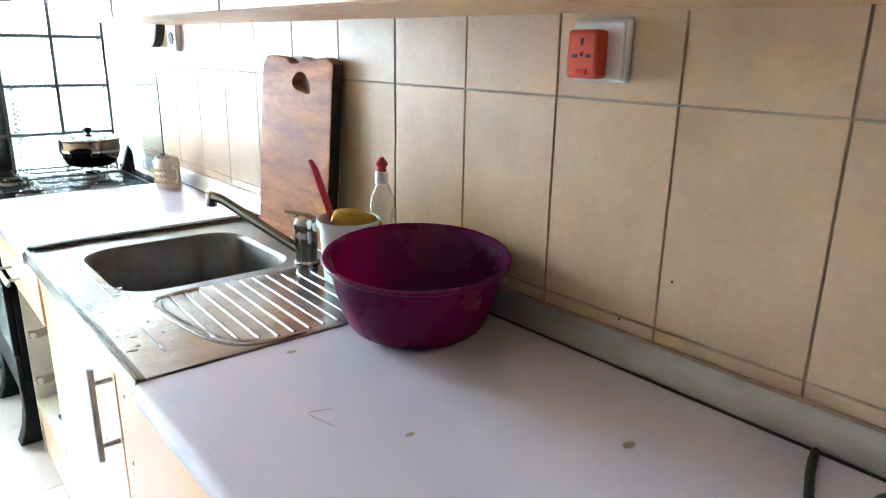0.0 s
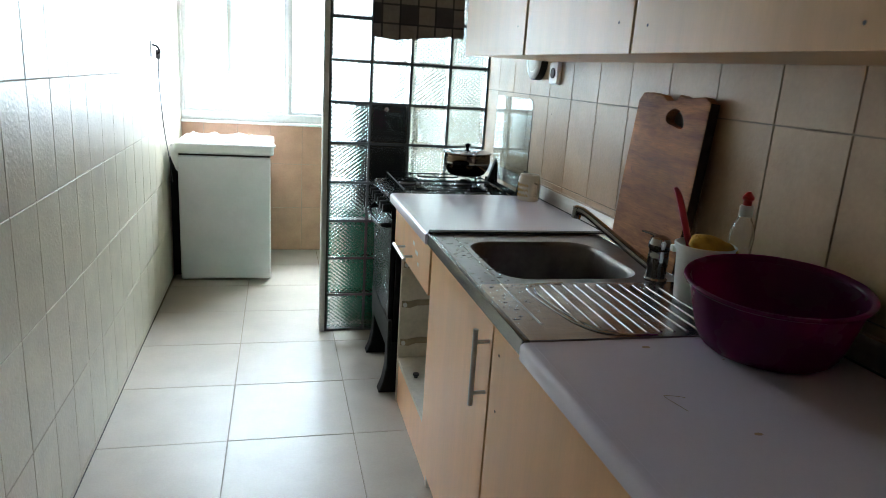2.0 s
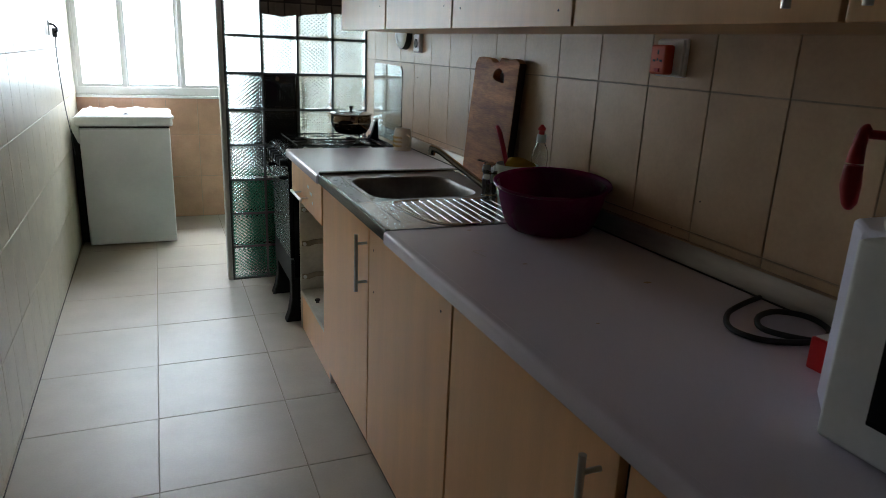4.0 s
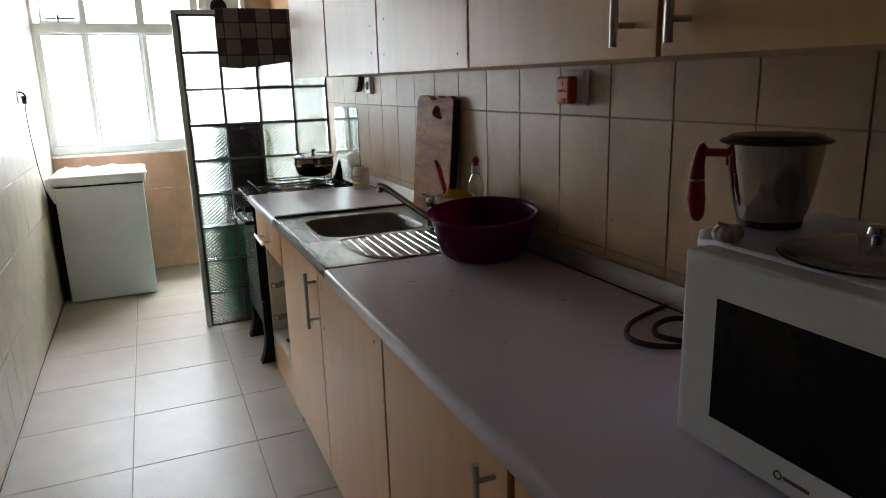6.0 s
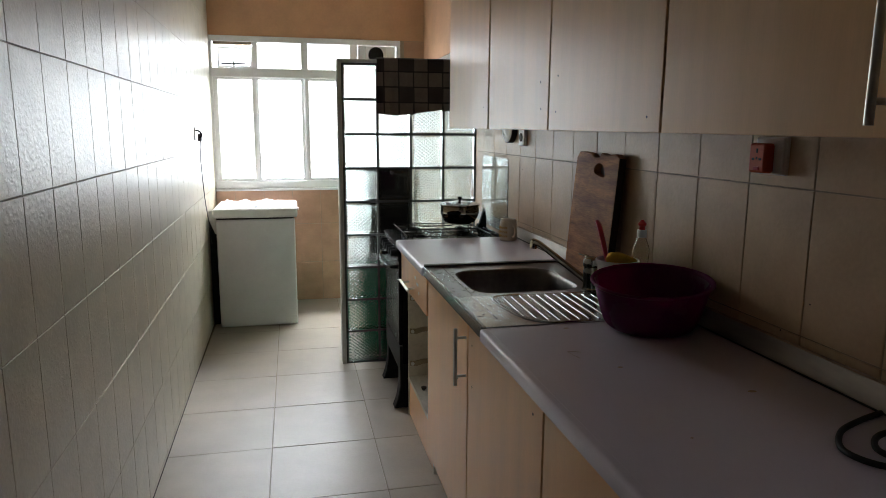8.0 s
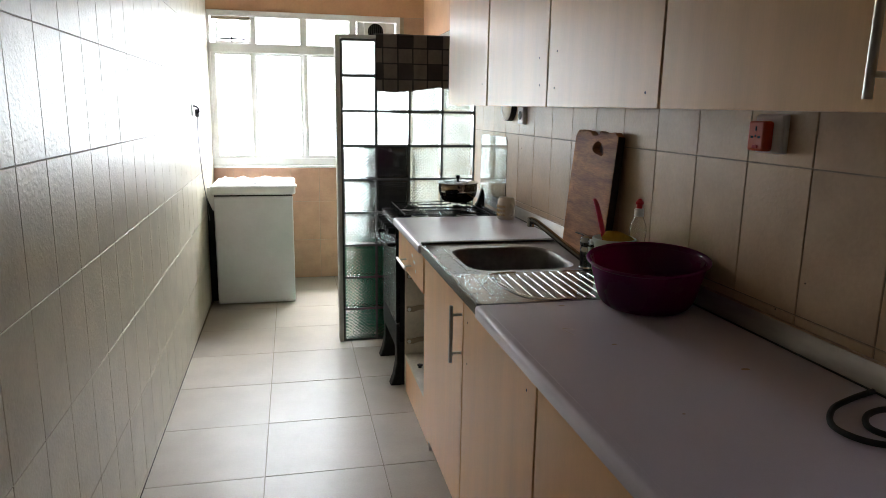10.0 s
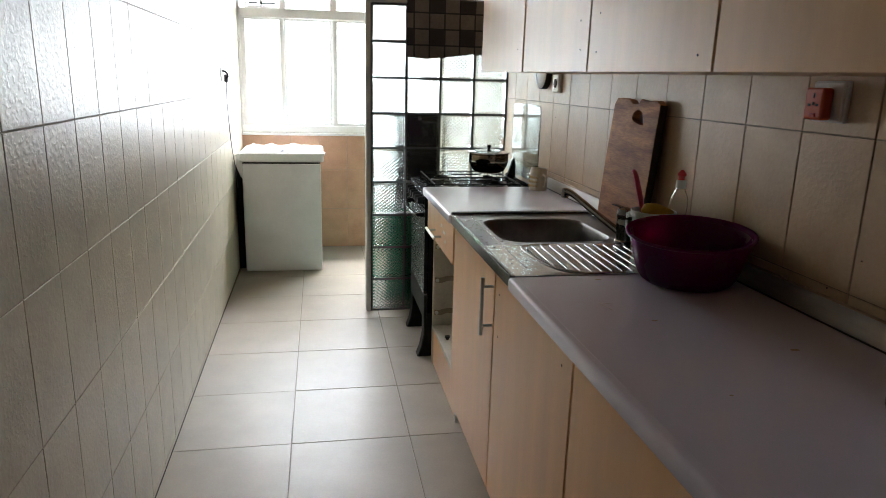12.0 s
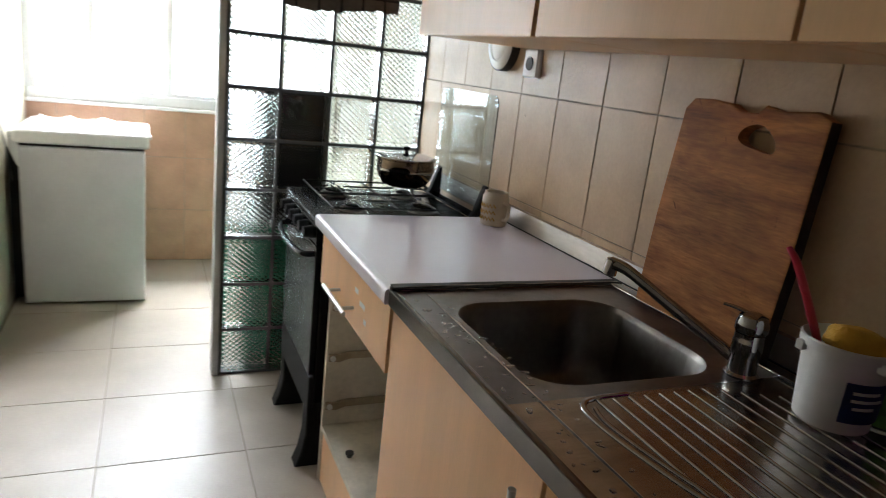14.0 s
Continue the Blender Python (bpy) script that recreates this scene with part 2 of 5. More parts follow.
def translucent(m, colour, share):
    """Let light through a thin plastic wall."""
    n, link = m.node_tree.nodes, m.node_tree.links.new
    t, mix = n.new("ShaderNodeBsdfTranslucent"), n.new("ShaderNodeMixShader")
    t.inputs["Color"].default_value = (*colour, 1)
    mix.inputs["Fac"].default_value = share
    link(n["Principled BSDF"].outputs[0], mix.inputs[1])
    link(t.outputs[0], mix.inputs[2])
    link(mix.outputs[0], n["Material Output"].inputs["Surface"])


translucent(M["purple"], (0.50, 0.010, 0.20), 0.34)
M["orange"] = material("orange_plastic", (0.60, 0.065, 0.015), 0.35, vary=0.05)
M["red"] = material("red_plastic", (0.5, 0.012, 0.015), 0.3, vary=0.05)
M["pink"] = material("pink_plastic", (0.55, 0.035, 0.075), 0.35, vary=0.05)
M["sponge"] = material("yellow_sponge", (0.55, 0.30, 0.03), 0.95, vary=0.15, bump=0.9, bump_scale=90, distance=0.004)
M["label_blue"] = material("label_blue", (0.03, 0.06, 0.22), 0.4, vary=0.2)
M["mark"] = material("stain", (0.35, 0.24, 0.16), 0.5, vary=0.2)
M["brown_pot"] = material("brown_enamel", (0.22, 0.165, 0.12), 0.14, 1.0, vary=0.2)
M["wood"] = wood("walnut_board", (0.43, 0.172, 0.05), (0.17, 0.056, 0.018), rough=0.62)
M["mug"] = material("mug_glaze", (0.68, 0.62, 0.52), 0.3, vary=0.06)
M["mustard"] = material("mustard_glaze", (0.55, 0.36, 0.1), 0.35, vary=0.08)
M["garlic"] = material("garlic_skin", (0.68, 0.6, 0.55), 0.55, vary=0.15, stretch=(6, 6, 1), bump=0.3)
M["foil"] = material("crumpled_foil", (0.86, 0.86, 0.87), 0.3, 0.35, vary=0.1, bump=0.9, bump_scale=35, distance=0.01)
M["green"] = material("green_paint", (0.03, 0.22, 0.12), 0.5, vary=0.15)
M["dark_box"] = material("dark_plastic", (0.02, 0.018, 0.017), 0.5, vary=0.2)


# ---- shapes ----
def box(bm, x0, x1, y0, y1, z0, z1, bevel=0.0, seg=2):
    made = bmesh.ops.create_cube(bm, size=1.0, matrix=Matrix.Translation(((x0 + x1) / 2, (y0 + y1) / 2, (z0 + z1) / 2)) @ Matrix.Diagonal((abs(x1 - x0), abs(y1 - y0), abs(z1 - z0), 1)))
    if bevel:
        edges = list({e for v in made["verts"] for e in v.link_edges})
        bmesh.ops.bevel(bm, geom=edges, offset=bevel, segments=seg, affect="EDGES", profile=0.5)
    return bm


def new_box(*a, **k):
    return box(bmesh.new(), *a, **k)


def rod(bm, p0, p1, r, seg=14, r2=None):
    p0, p1 = Vector(p0), Vector(p1)
    d = p1 - p0
    m = Matrix.Translation((p0 + p1) / 2) @ d.to_track_quat("Z", "Y").to_matrix().to_4x4()
    bmesh.ops.create_cone(bm, cap_ends=True, segments=seg, radius1=r, radius2=r if r2 is None else r2, depth=d.length, matrix=m)
    return bm


def lathe(bm, profile, centre=(0, 0, 0), seg=40):
    """Turn (radius, height) pairs round the z axis."""
    rings = []
    for r, z in profile:
        if r < 1e-5:
            rings.append([bm.verts.new((centre[0], centre[1], centre[2] + z))])
        else:
            rings.append([bm.verts.new((centre[0] + r * math.cos(2 * math.pi * k / seg), centre[1] + r * math.sin(2 * math.pi * k / seg), centre[2] + z)) for k in range(seg)])
    for a, b in zip(rings, rings[1:]):
        for k in range(seg):
            j = (k + 1) % seg
            if len(a) == 1 and len(b) > 1:
                bm.faces.new((a[0], b[k], b[j]))
            elif len(b) == 1 and len(a) > 1:
                bm.faces.new((a[k], b[0], a[j]))
            elif len(a) > 1:
                bm.faces.new((a[k], b[k], b[j], a[j]))
    bmesh.ops.recalc_face_normals(bm, faces=bm.faces[:])
    return bm


def smooth_path(points, steps=8):
    pts = [Vector(p) for p in points]
    out = []
    for i in range(len(pts) - 1):
        p0, p1, p2, p3 = pts[max(i - 1, 0)], pts[i], pts[i + 1], pts[min(i + 2, len(pts) - 1)]
        for k in range(steps):
            t = k / steps
            out.append(0.5 * (2 * p1 + (p2 - p0) * t + (2 * p0 - 5 * p1 + 4 * p2 - p3) * t * t + (3 * p1 - p0 - 3 * p2 + p3) * t ** 3))
    return out + [pts[-1]]


def tube(bm, points, r, seg=10, steps=8, flat=1.0):
    """A round (or flattened) bar along a smooth line; r may be a list of radii at the points."""
    line = smooth_path(points, steps) if steps > 1 else [Vector(p) for p in points]
    rings = []
    for i, p in enumerate(line):
        d = (line[min(i + 1, len(line) - 1)] - line[max(i - 1, 0)]).normalized()
        side = d.cross(Vector((0, 0, 1)))
        side = side.normalized() if side.length > 1e-3 else Vector((1, 0, 0))
        up = side.cross(d)
        f = i / (len(line) - 1) * (len(points) - 1)
        rad = r if not isinstance(r, (list, tuple)) else r[min(int(f), len(r) - 2)] * (1 - (f - min(int(f), len(r) - 2))) + r[min(int(f), len(r) - 2) + 1] * (f - min(int(f), len(r) - 2))
        rings.append([bm.verts.new(p + side * rad * math.cos(2 * math.pi * k / seg) + up * rad * flat * math.sin(2 * math.pi * k / seg)) for k in range(seg)])
    for a, b in zip(rings, rings[1:]):
        for k in range(seg):
            bm.faces.new((a[k], a[(k + 1) % seg], b[(k + 1) % seg], b[k]))
    bm.faces.new(rings[0][::-1])
    bm.faces.new(rings[-1])
    bmesh.ops.recalc_face_normals(bm, faces=bm.faces[:])
    return bm


def outline_prism(bm, pts, axis, a0, a1, bevel=0.0, seg=2):
    """A flat outline of (u, v) pairs pushed from a0 to a1 along an axis: x keeps (y, z), y keeps (x, z), z keeps (x, y)."""
    place = {"x": lambda u, v, a: (a, u, v), "y": lambda u, v, a: (u, a, v), "z": lambda u, v, a: (u, v, a)}[axis]
    lo = [bm.verts.new(place(u, v, a0)) for u, v in pts]
    hi = [bm.verts.new(place(u, v, a1)) for u, v in pts]
    faces = [bm.faces.new(lo[::-1]), bm.faces.new(hi)]
    for k in range(len(pts)):
        j = (k + 1) % len(pts)
        faces.append(bm.faces.new((lo[k], lo[j], hi[j], hi[k])))
    bmesh.ops.recalc_face_normals(bm, faces=faces)
    if bevel:
        rim = list(set(faces[0].edges[:] + faces[1].edges[:]))
        bmesh.ops.bevel(bm, geom=rim, offset=bevel, segments=seg, affect="EDGES", profile=0.5)
    return bm


def rounded_rect(u0, u1, v0, v1, r, n=6):
    out = []
    for cu, cv, a in ((u1 - r, v1 - r, 0), (u0 + r, v1 - r, 90), (u0 + r, v0 + r, 180), (u1 - r, v0 + r, 270)):
        for k in range(n + 1):
            t = radians(a + 90 * k / n)
            out.append((cu + r * math.cos(t), cv + r * math.sin(t)))
    return out


def fill(me, bm, smooth=True):
    """Write a bmesh into a mesh; creases stay sharp, and so do the borders of broad flat faces."""
    if smooth:
        bm.normal_update()
        for f in bm.faces:
            f.smooth = True
        for e in bm.edges:
            if len(e.link_faces) == 2:
                a, b = (f.calc_area() for f in e.link_faces)
                turn = e.calc_face_angle(0.0)
                e.smooth = not (turn > radians(38) or (turn > radians(3) and max(a, b) > 12 * min(a, b)))
    bm.to_mesh(me)
    bm.free()
    return me


def mesh_of(bm, name, mat, smooth=True):
    me = bpy.data.meshes.new(name)
    if mat is not None:
        me.materials.append(mat)
    return fill(me, bm, smooth)


def part(name, bm, mat, parent=None, label=""):
    ob = new(name, mesh_of(bm, name, mat))
    ob.parent = parent
    return tagged(ob, label=label)


def thing(name, label, category, group="", kind="", at=None):
    ob = new(name)
    if at is not None:
        ob.matrix_basis = at
    return tagged(ob, label, category, group, kind)


def solid(name, bm, mat, label, category, kind="", group=""):
    return tagged(part(name, bm, mat), label, category, group, kind)


def setting(name, bm, mat, label, category):
    return solid(name, bm, mat, label, category, kind="structure")


# ---- the shell ----
WEST, EAST, NORTH, SOUTH, TOP = -0.70, 0.99, 5.04, -2.0, 2.62
floor = setting("floor", new_box(WEST - 0.2, EAST + 0.2, SOUTH - 0.2, NORTH + 0.25, -0.12, -0.003), M["floor_grout"], "pale cream ceramic tile floor with dark joints", "floor")
ceiling = setting("ceiling", new_box(WEST - 0.2, EAST + 0.2, SOUTH - 0.2, NORTH + 0.25, TOP, TOP + 0.12), M["ceiling"], "plain ceiling out of view, darkened to cut bounced light", "ceiling")
wall_west = setting("wall_west", new_box(WEST - 0.15, WEST - 0.003, SOUTH - 0.15, NORTH + 0.2, 0.0, TOP), M["grout"], "wall of cream embossed tiles with pale joints", "wall")
wall_east = setting("wall_east", new_box(EAST + 0.003, EAST + 0.15, SOUTH - 0.15, NORTH + 0.2, 0.0, TOP), M["grout_brown"], "wall of cream embossed tiles with brown joints", "wall")
wall_south = setting("wall_south", new_box(WEST - 0.003, EAST + 0.003, SOUTH - 0.15, SOUTH, 0.0, TOP), M["end_wall"], "unseen end wall, dark brown to keep bounced light down", "wall")
WX0, WX1, WZ0, WZ1 = -0.715, 0.79, 0.955, 2.15
bm = bmesh.new()
box(bm, WEST - 0.06, EAST + 0.003, NORTH + 0.003, NORTH + 0.2, 0.0, WZ0)
box(bm, WEST - 0.06, EAST + 0.003, NORTH + 0.003, NORTH + 0.2, WZ1, TOP)
box(bm, WX1, EAST + 0.003, NORTH + 0.003, NORTH + 0.2, WZ0, WZ1)
wall_north = setting("wall_north", bm, M["grout"], "peach tiled end wall under and round the window", "wall")

# ---- outside the window ----
bm = bmesh.new()
bm.faces.new([bm.verts.new(v) for v in ((-2.7, 7.2, -0.6), (2.7, 7.2, -0.6), (2.7, 7.2, 6.5), (-2.7, 7.2, 6.5))])
setting("backdrop", bm, backdrop_glow("overcast_sky", SKY_GLOW), "bright overcast sky over pale hazy treetops", "sky")


# ---- window ----
def build_window():
    w = thing("window_1", "white-painted metal window with sliding panes and a vent fan", "window", kind="structure")
    y0, y1 = NORTH - 0.012, NORTH + 0.06
    bars = [("sill_rail", WX0, WX1, WZ0, 1.012), ("head_rail", WX0, WX1, 2.105, WZ1), ("transom", WX0, WX1, 1.835, 1.905),
            ("jamb", WX0 - 0.02, WX0 + 0.017, 1.012, 2.105), ("jamb", WX1 - 0.035, WX1, 1.012, 2.105)]
    for n, x0, x1, z0, z1 in bars:
        part(n, new_box(x0, x1, y0, y1, z0, z1, bevel=0.004), M["white_frame"], w)
    for x0, x1 in ((-0.394, -0.353), (-0.015, 0.04), (0.376, 0.435)):
        part("mullion", new_box(x0, x1, y0 + 0.004, y1 - 0.004, 1.905, 2.105, bevel=0.003), M["white_frame"], w)
    for x0, x1, d in ((-0.698, -0.37, 0.0), (-0.39, 0.014, 0.022), (0.008, 0.40, 0.0), (0.37, 0.757, 0.022)):
        sash = part("sash", bmesh.new(), M["white_frame"], w)
        bmx = bmesh.new()
        ys0, ys1 = NORTH + 0.002 + d, NORTH + 0.020 + d
        for a in ((x0, x0 + 0.034, 1.012, 1.835), (x1 - 0.034, x1, 1.012, 1.835), (x0 + 0.034, x1 - 0.034, 1.012, 1.034), (x0 + 0.034, x1 - 0.034, 1.816, 1.835)):
            box(bmx, a[0], a[1], ys0, ys1, a[2], a[3], bevel=0.003)
        fill(sash.data, bmx)
        pane = part("pane", new_box(x0 + 0.03, x1 - 0.03, ys0 + 0.007, ys0 + 0.011, 1.03, 1.82), M["glass"], sash)
        pane.visible_shadow = False
    for x0, x1 in ((-0.353, -0.015), (0.04, 0.376)):
        pane = part("pane", new_box(x0, x1, NORTH + 0.02, NORTH + 0.024, 1.905, 2.105), M["glass"], w)
        pane.visible_shadow = False
    # hopper light, tilted open, with its stay
    hop = part("hopper_sash", bmesh.new(), M["white_frame"], w, "small top-hung sash tilted open")
    bmx = bmesh.new()
    for a in ((-0.665, -0.645, 1.91, 2.10), (-0.415, -0.395, 1.91, 2.10), (-0.645, -0.415, 1.91, 1.93), (-0.645, -0.415, 2.08, 2.10)):
        box(bmx, a[0], a[1], 0, 0.02, a[2], a[3], bevel=0.003)
    bmesh.ops.transform(bmx, matrix=Matrix.Translation((0, NORTH + 0.045, 1.91)) @ Matrix.Rotation(radians(-24), 4, "X") @ Matrix.Translation((0, 0, -1.91)), verts=bmx.verts[:])
    fill(hop.data, bmx)
    part("stay", tube(bmesh.new(), [(-0.63, NORTH - 0.02, 1.935), (-0.53, NORTH - 0.03, 1.935), (-0.42, NORTH - 0.02, 1.935)], 0.006), M["black_matt"], hop)
    part("catch", new_box(-0.54, -0.525, NORTH - 0.04, NORTH - 0.01, 1.915, 1.96, bevel=0.003), M["black_matt"], hop)
    # Solid brown strip that paints in the gap shadow above the hopper.
    part("hopper_gap", new_box(-0.69, -0.396, NORTH + 0.012, NORTH + 0.03, 2.082, 2.1045), M["runner"], w, "dark strip drawn for the shadow gap over the tilted sash")
    # vent panel with its round fan
    vent = part("vent_panel", new_box(0.44, 0.75, NORTH + 0.01, NORTH + 0.03, 1.907, 2.103, bevel=0.002), M["white_frame"], w)
    housing = part("fan_housing", new_box(0.50, 0.675, NORTH - 0.02, NORTH + 0.012, 1.95, 2.10, bevel=0.008), M["white"], vent)
    part("fan_grille", rod(bmesh.new(), (0.587, NORTH - 0.024, 2.03), (0.587, NORTH - 0.019, 2.03), 0.062, 32), M["black"], vent)
    bmg = bmesh.new()
    for k in range(-3, 4):
        h = math.sqrt(max(0.0, 0.058 ** 2 - (k * 0.016) ** 2))
        box(bmg, 0.587 + k * 0.016 - 0.002, 0.587 + k * 0.016 + 0.002, NORTH - 0.029, NORTH - 0.024, 2.03 - h, 2.03 + h)
    part("fan_slat", bmg, M["dark_box"], vent)
    part("sill", new_box(WX0, WX1 + 0.03, NORTH - 0.045, NORTH - 0.0005, 0.935, 0.954, bevel=0.005), M["white_frame"], w)


build_window()


# ---- glass block screen ----
def build_screen():
    s = thing("glass_block_screen", "free-standing screen of rippled clear glass blocks with dark joints", "partition", kind="structure")
    gx, gy, pitch = 0.187, 3.35, 0.2
    grid = bmesh.new()
    for k in range(5):
        x = gx + k * pitch
        box(grid, x - 0.006, x + 0.006, gy + 0.006, gy + 0.074, 0.0, 1.807)
    for k in range(10):
        z = max(0.006, 0.004 + k * pitch)
        box(grid, gx + 0.006, gx + 4 * pitch - 0.006, gy + 0.0065, gy + 0.0735, z - 0.006, z + 0.006)
    part("mortar_joints", grid, M["mortar"], s)
    part("end_post", new_box(0.155, gx - 0.006, gy - 0.006, gy + 0.086, 0.0, 1.832, bevel=0.006), M["post"], s, "grey plastered end post")
    part("cap", new_box(gx - 0.006, EAST - 0.002, gy - 0.006, gy + 0.086, 1.8135, 1.832, bevel=0.004), M["post"], s)
    bmb = new_box(-0.0935, 0.0935, 0.0, 0.08, -0.0935, 0.0935, bevel=0.009, seg=3)
    me = mesh_of(bmb, "glass_block", M["block"])
    clear = me.copy()
    clear.materials[0] = M["glass"]
    for i in range(4):
        for j in range(9):
            ob = new("glass_block", clear if i == 1 and j in (4, 5) else me)
            ob.parent = s
            ob.matrix_basis = Matrix.Translation((gx + (i + 0.5) * pitch, gy, 0.004 + (j + 0.5) * pitch))
            ob.visible_shadow = False


build_screen()

# ---- behind the screen ----
cup = thing("low_cupboard", "dull green low cupboard behind the glass blocks", "cupboard")
part("body", new_box(0.27, 0.90, 3.52, 3.95, 0.0, 0.62, bevel=0.006), M["green"], cup)
part("top", new_box(0.26, 0.92, 3.50, 3.97, 0.62, 0.645, bevel=0.004), M["white"], cup)
dbx = thing("dark_appliance", "black box appliance standing on the green cupboard", "appliance")
part("body", new_box(0.325, 0.64, 3.52, 3.80, 0.647, 1.205, bevel=0.008), M["dark_box"], dbx)
part("badge", rod(bmesh.new(), (0.49, 3.515, 1.17), (0.49, 3.5195, 1.17), 0.012, 16), M["chrome"], dbx)


# ---- base cabinets ----
def bar_handle(parent, x, y, z0, z1, out, axis="z"):
    """A round bar on two short posts, standing out from a door by out metres towards -x."""
    h = part("handle", bmesh.new(), M["satin"], parent, "satin metal bar handle")
    bmx = bmesh.new()
    if axis == "z":
        rod(bmx, (x - out, y, z0), (x - out, y, z1), 0.006)
        for z in (z0 + 0.03, z1 - 0.03):
            rod(bmx, (x - out, y, z), (x, y, z), 0.0045, 10)
    else:
        rod(bmx, (x - out, z0, y), (x - out, z1, y), 0.006)
        for yy in (z0 + 0.04, z1 - 0.04):
            rod(bmx, (x - out, yy, y), (x, yy, y), 0.0045, 10)
    fill(h.data, bmx)
    return h


DOOR_X = 0.402


def base_cabinet(y0, y1, handle_y=None, label="birch laminate base cabinet with one door", holes=()):
    c = thing("base_cabinet", label, "cabinet", group="base cabinets along the wall")
    bmx = bmesh.new()
    box(bmx, DOOR_X + 0.045, EAST - 0.01, y0 + 0.0015, y0 + 0.017, 0.11, 0.862)
    box(bmx, DOOR_X + 0.045, EAST - 0.01, y1 - 0.017, y1 - 0.0015, 0.11, 0.862)
    box(bmx, DOOR_X + 0.045, EAST - 0.01, y0 + 0.017, y1 - 0.017, 0.11, 0.128)
    box(bmx, EAST - 0.02, EAST - 0.01, y0 + 0.017, y1 - 0.017, 0.128, 0.862)
    # Carcass coloured near-black so the door gaps read as deep shade.
    part("body", bmx, M["edge_dark"], c)
    part("plinth", new_box(0.455, 0.471, y0, y1, 0.0, 0.109), M["birch"], c)
    d = part("door", new_box(DOOR_X, DOOR_X + 0.018, y0 + 0.003, y1 - 0.003, 0.112, 0.855, bevel=0.0015), M["birch"], c)
    if handle_y is not None:
        bar_handle(d, DOOR_X, handle_y, 0.638, 0.823, 0.034)
    for hy, hz in holes:
        part("screw_hole", rod(bmesh.new(), (DOOR_X - 0.0006, hy, hz), (DOOR_X + 0.002, hy, hz), 0.0035, 10), M["edge_dark"], d)
    return c


base_cabinet(1.257, 1.893, 1.278, "birch laminate sink cabinet with a bar handle", holes=((1.385, 0.62),))
base_cabinet(0.607, 1.253, None, "birch laminate cabinet door without a handle, screw holes showing", holes=((1.205, 0.79), (1.20, 0.66), (0.67, 0.80)))
base_cabinet(0.003, 0.603, 0.045, "birch laminate base cabinet with a bar handle")
base_cabinet(-0.64, -0.014, None, "birch laminate base cabinet in the dark end", holes=())
base_cabinet(-1.30, -0.645, None, "birch laminate base cabinet in the dark end", holes=())


def drawer_unit(y0, y1):
    c = thing("drawer_unit", "birch drawer unit, one drawer remaining, bare runners below", "cabinet", group="base cabinets along the wall")
    part("side_panel", new_box(DOOR_X + 0.028, EAST - 0.01, y0, y0 + 0.016, 0.0, 0.862), M["board"], c)
    part("side_panel", new_box(DOOR_X + 0.028, EAST - 0.01, y1 - 0.016, y1, 0.0, 0.862), M["board"], c)
    part("back_panel", new_box(EAST - 0.02, EAST - 0.01, y0 + 0.016, y1 - 0.016, 0.13, 0.862), M["board"], c)
    part("bottom_shelf", new_box(DOOR_X + 0.028, EAST - 0.02, y0 + 0.016, y1 - 0.016, 0.185, 0.203), M["board"], c)
    part("rail", new_box(DOOR_X + 0.034, DOOR_X + 0.050, y0 + 0.016, y1 - 0.016, 0.0, 0.184), M["birch"], c)
    for z in (0.60, 0.43, 0.262):
        bmr = bmesh.new()
        outline_prism(bmr, [(0.436, z), (0.47, z - 0.004), (0.50, z + 0.006), (0.93, z + 0.006), (0.93, z + 0.030), (0.50, z + 0.030), (0.465, z + 0.022), (0.436, z + 0.024)], "y", y1 - 0.027, y1 - 0.0165, bevel=0.0015)
        run = part("runner", bmr, M["runner"], c)
        part("roller", rod(bmesh.new(), (0.448, y1 - 0.034, z + 0.011), (0.448, y1 - 0.0275, z + 0.011), 0.009), M["white"], run)
        bmr = new_box(0.436, 0.93, y0 + 0.0165, y0 + 0.027, z, z + 0.028, bevel=0.002)
        part("runner", bmr, M["runner"], c)
    d = part("drawer", bmesh.new(), M["board"], c)
    bmx = bmesh.new()
    box(bmx, DOOR_X + 0.016, 0.90, y0 + 0.03, y0 + 0.042, 0.715, 0.83)
    box(bmx, DOOR_X + 0.016, 0.90, y1 - 0.042, y1 - 0.03, 0.715, 0.83)
    box(bmx, DOOR_X + 0.016, 0.90, y0 + 0.042, y1 - 0.042, 0.715, 0.722)
    fill(d.data, bmx)
    part("drawer_front", new_box(DOOR_X - 0.004, DOOR_X + 0.014, y0 + 0.003, y1 - 0.003, 0.69, 0.85, bevel=0.0015), M["birch"], d)
    for k, (yy, zz, ww) in enumerate(((2.10, 0.775, 0.045), (2.155, 0.795, 0.03), (2.07, 0.742, 0.02))):
        part("tape_remnant", new_box(DOOR_X - 0.0046, DOOR_X - 0.0042, yy - ww / 2, yy + ww / 2, zz - 0.006, zz + 0.007), M["white"], d, "white tape remnant")
    bar_handle(d, DOOR_X - 0.004, 0.742, 2.135, 2.355, 0.036, axis="y")


drawer_unit(1.897, 2.543)
# Dark strip along the foot of the plinths.
setting("plinth_joint", new_box(0.449, 0.4548, -1.30, 1.893, 0.0004, 0.006, bevel=0.001), M["edge_dark"], "dark strip along the joint between cabinet plinths and floor", "trim")
knob = solid("loose_knob", lathe(bmesh.new(), [(0, 0), (0.008, 0), (0.008, 0.006), (0.013, 0.010), (0.013, 0.016), (0, 0.019)], (0.47, 2.33, 0.2035), 16), M["edge_dark"], "small dark knob lying on the bare bottom shelf", "knob")


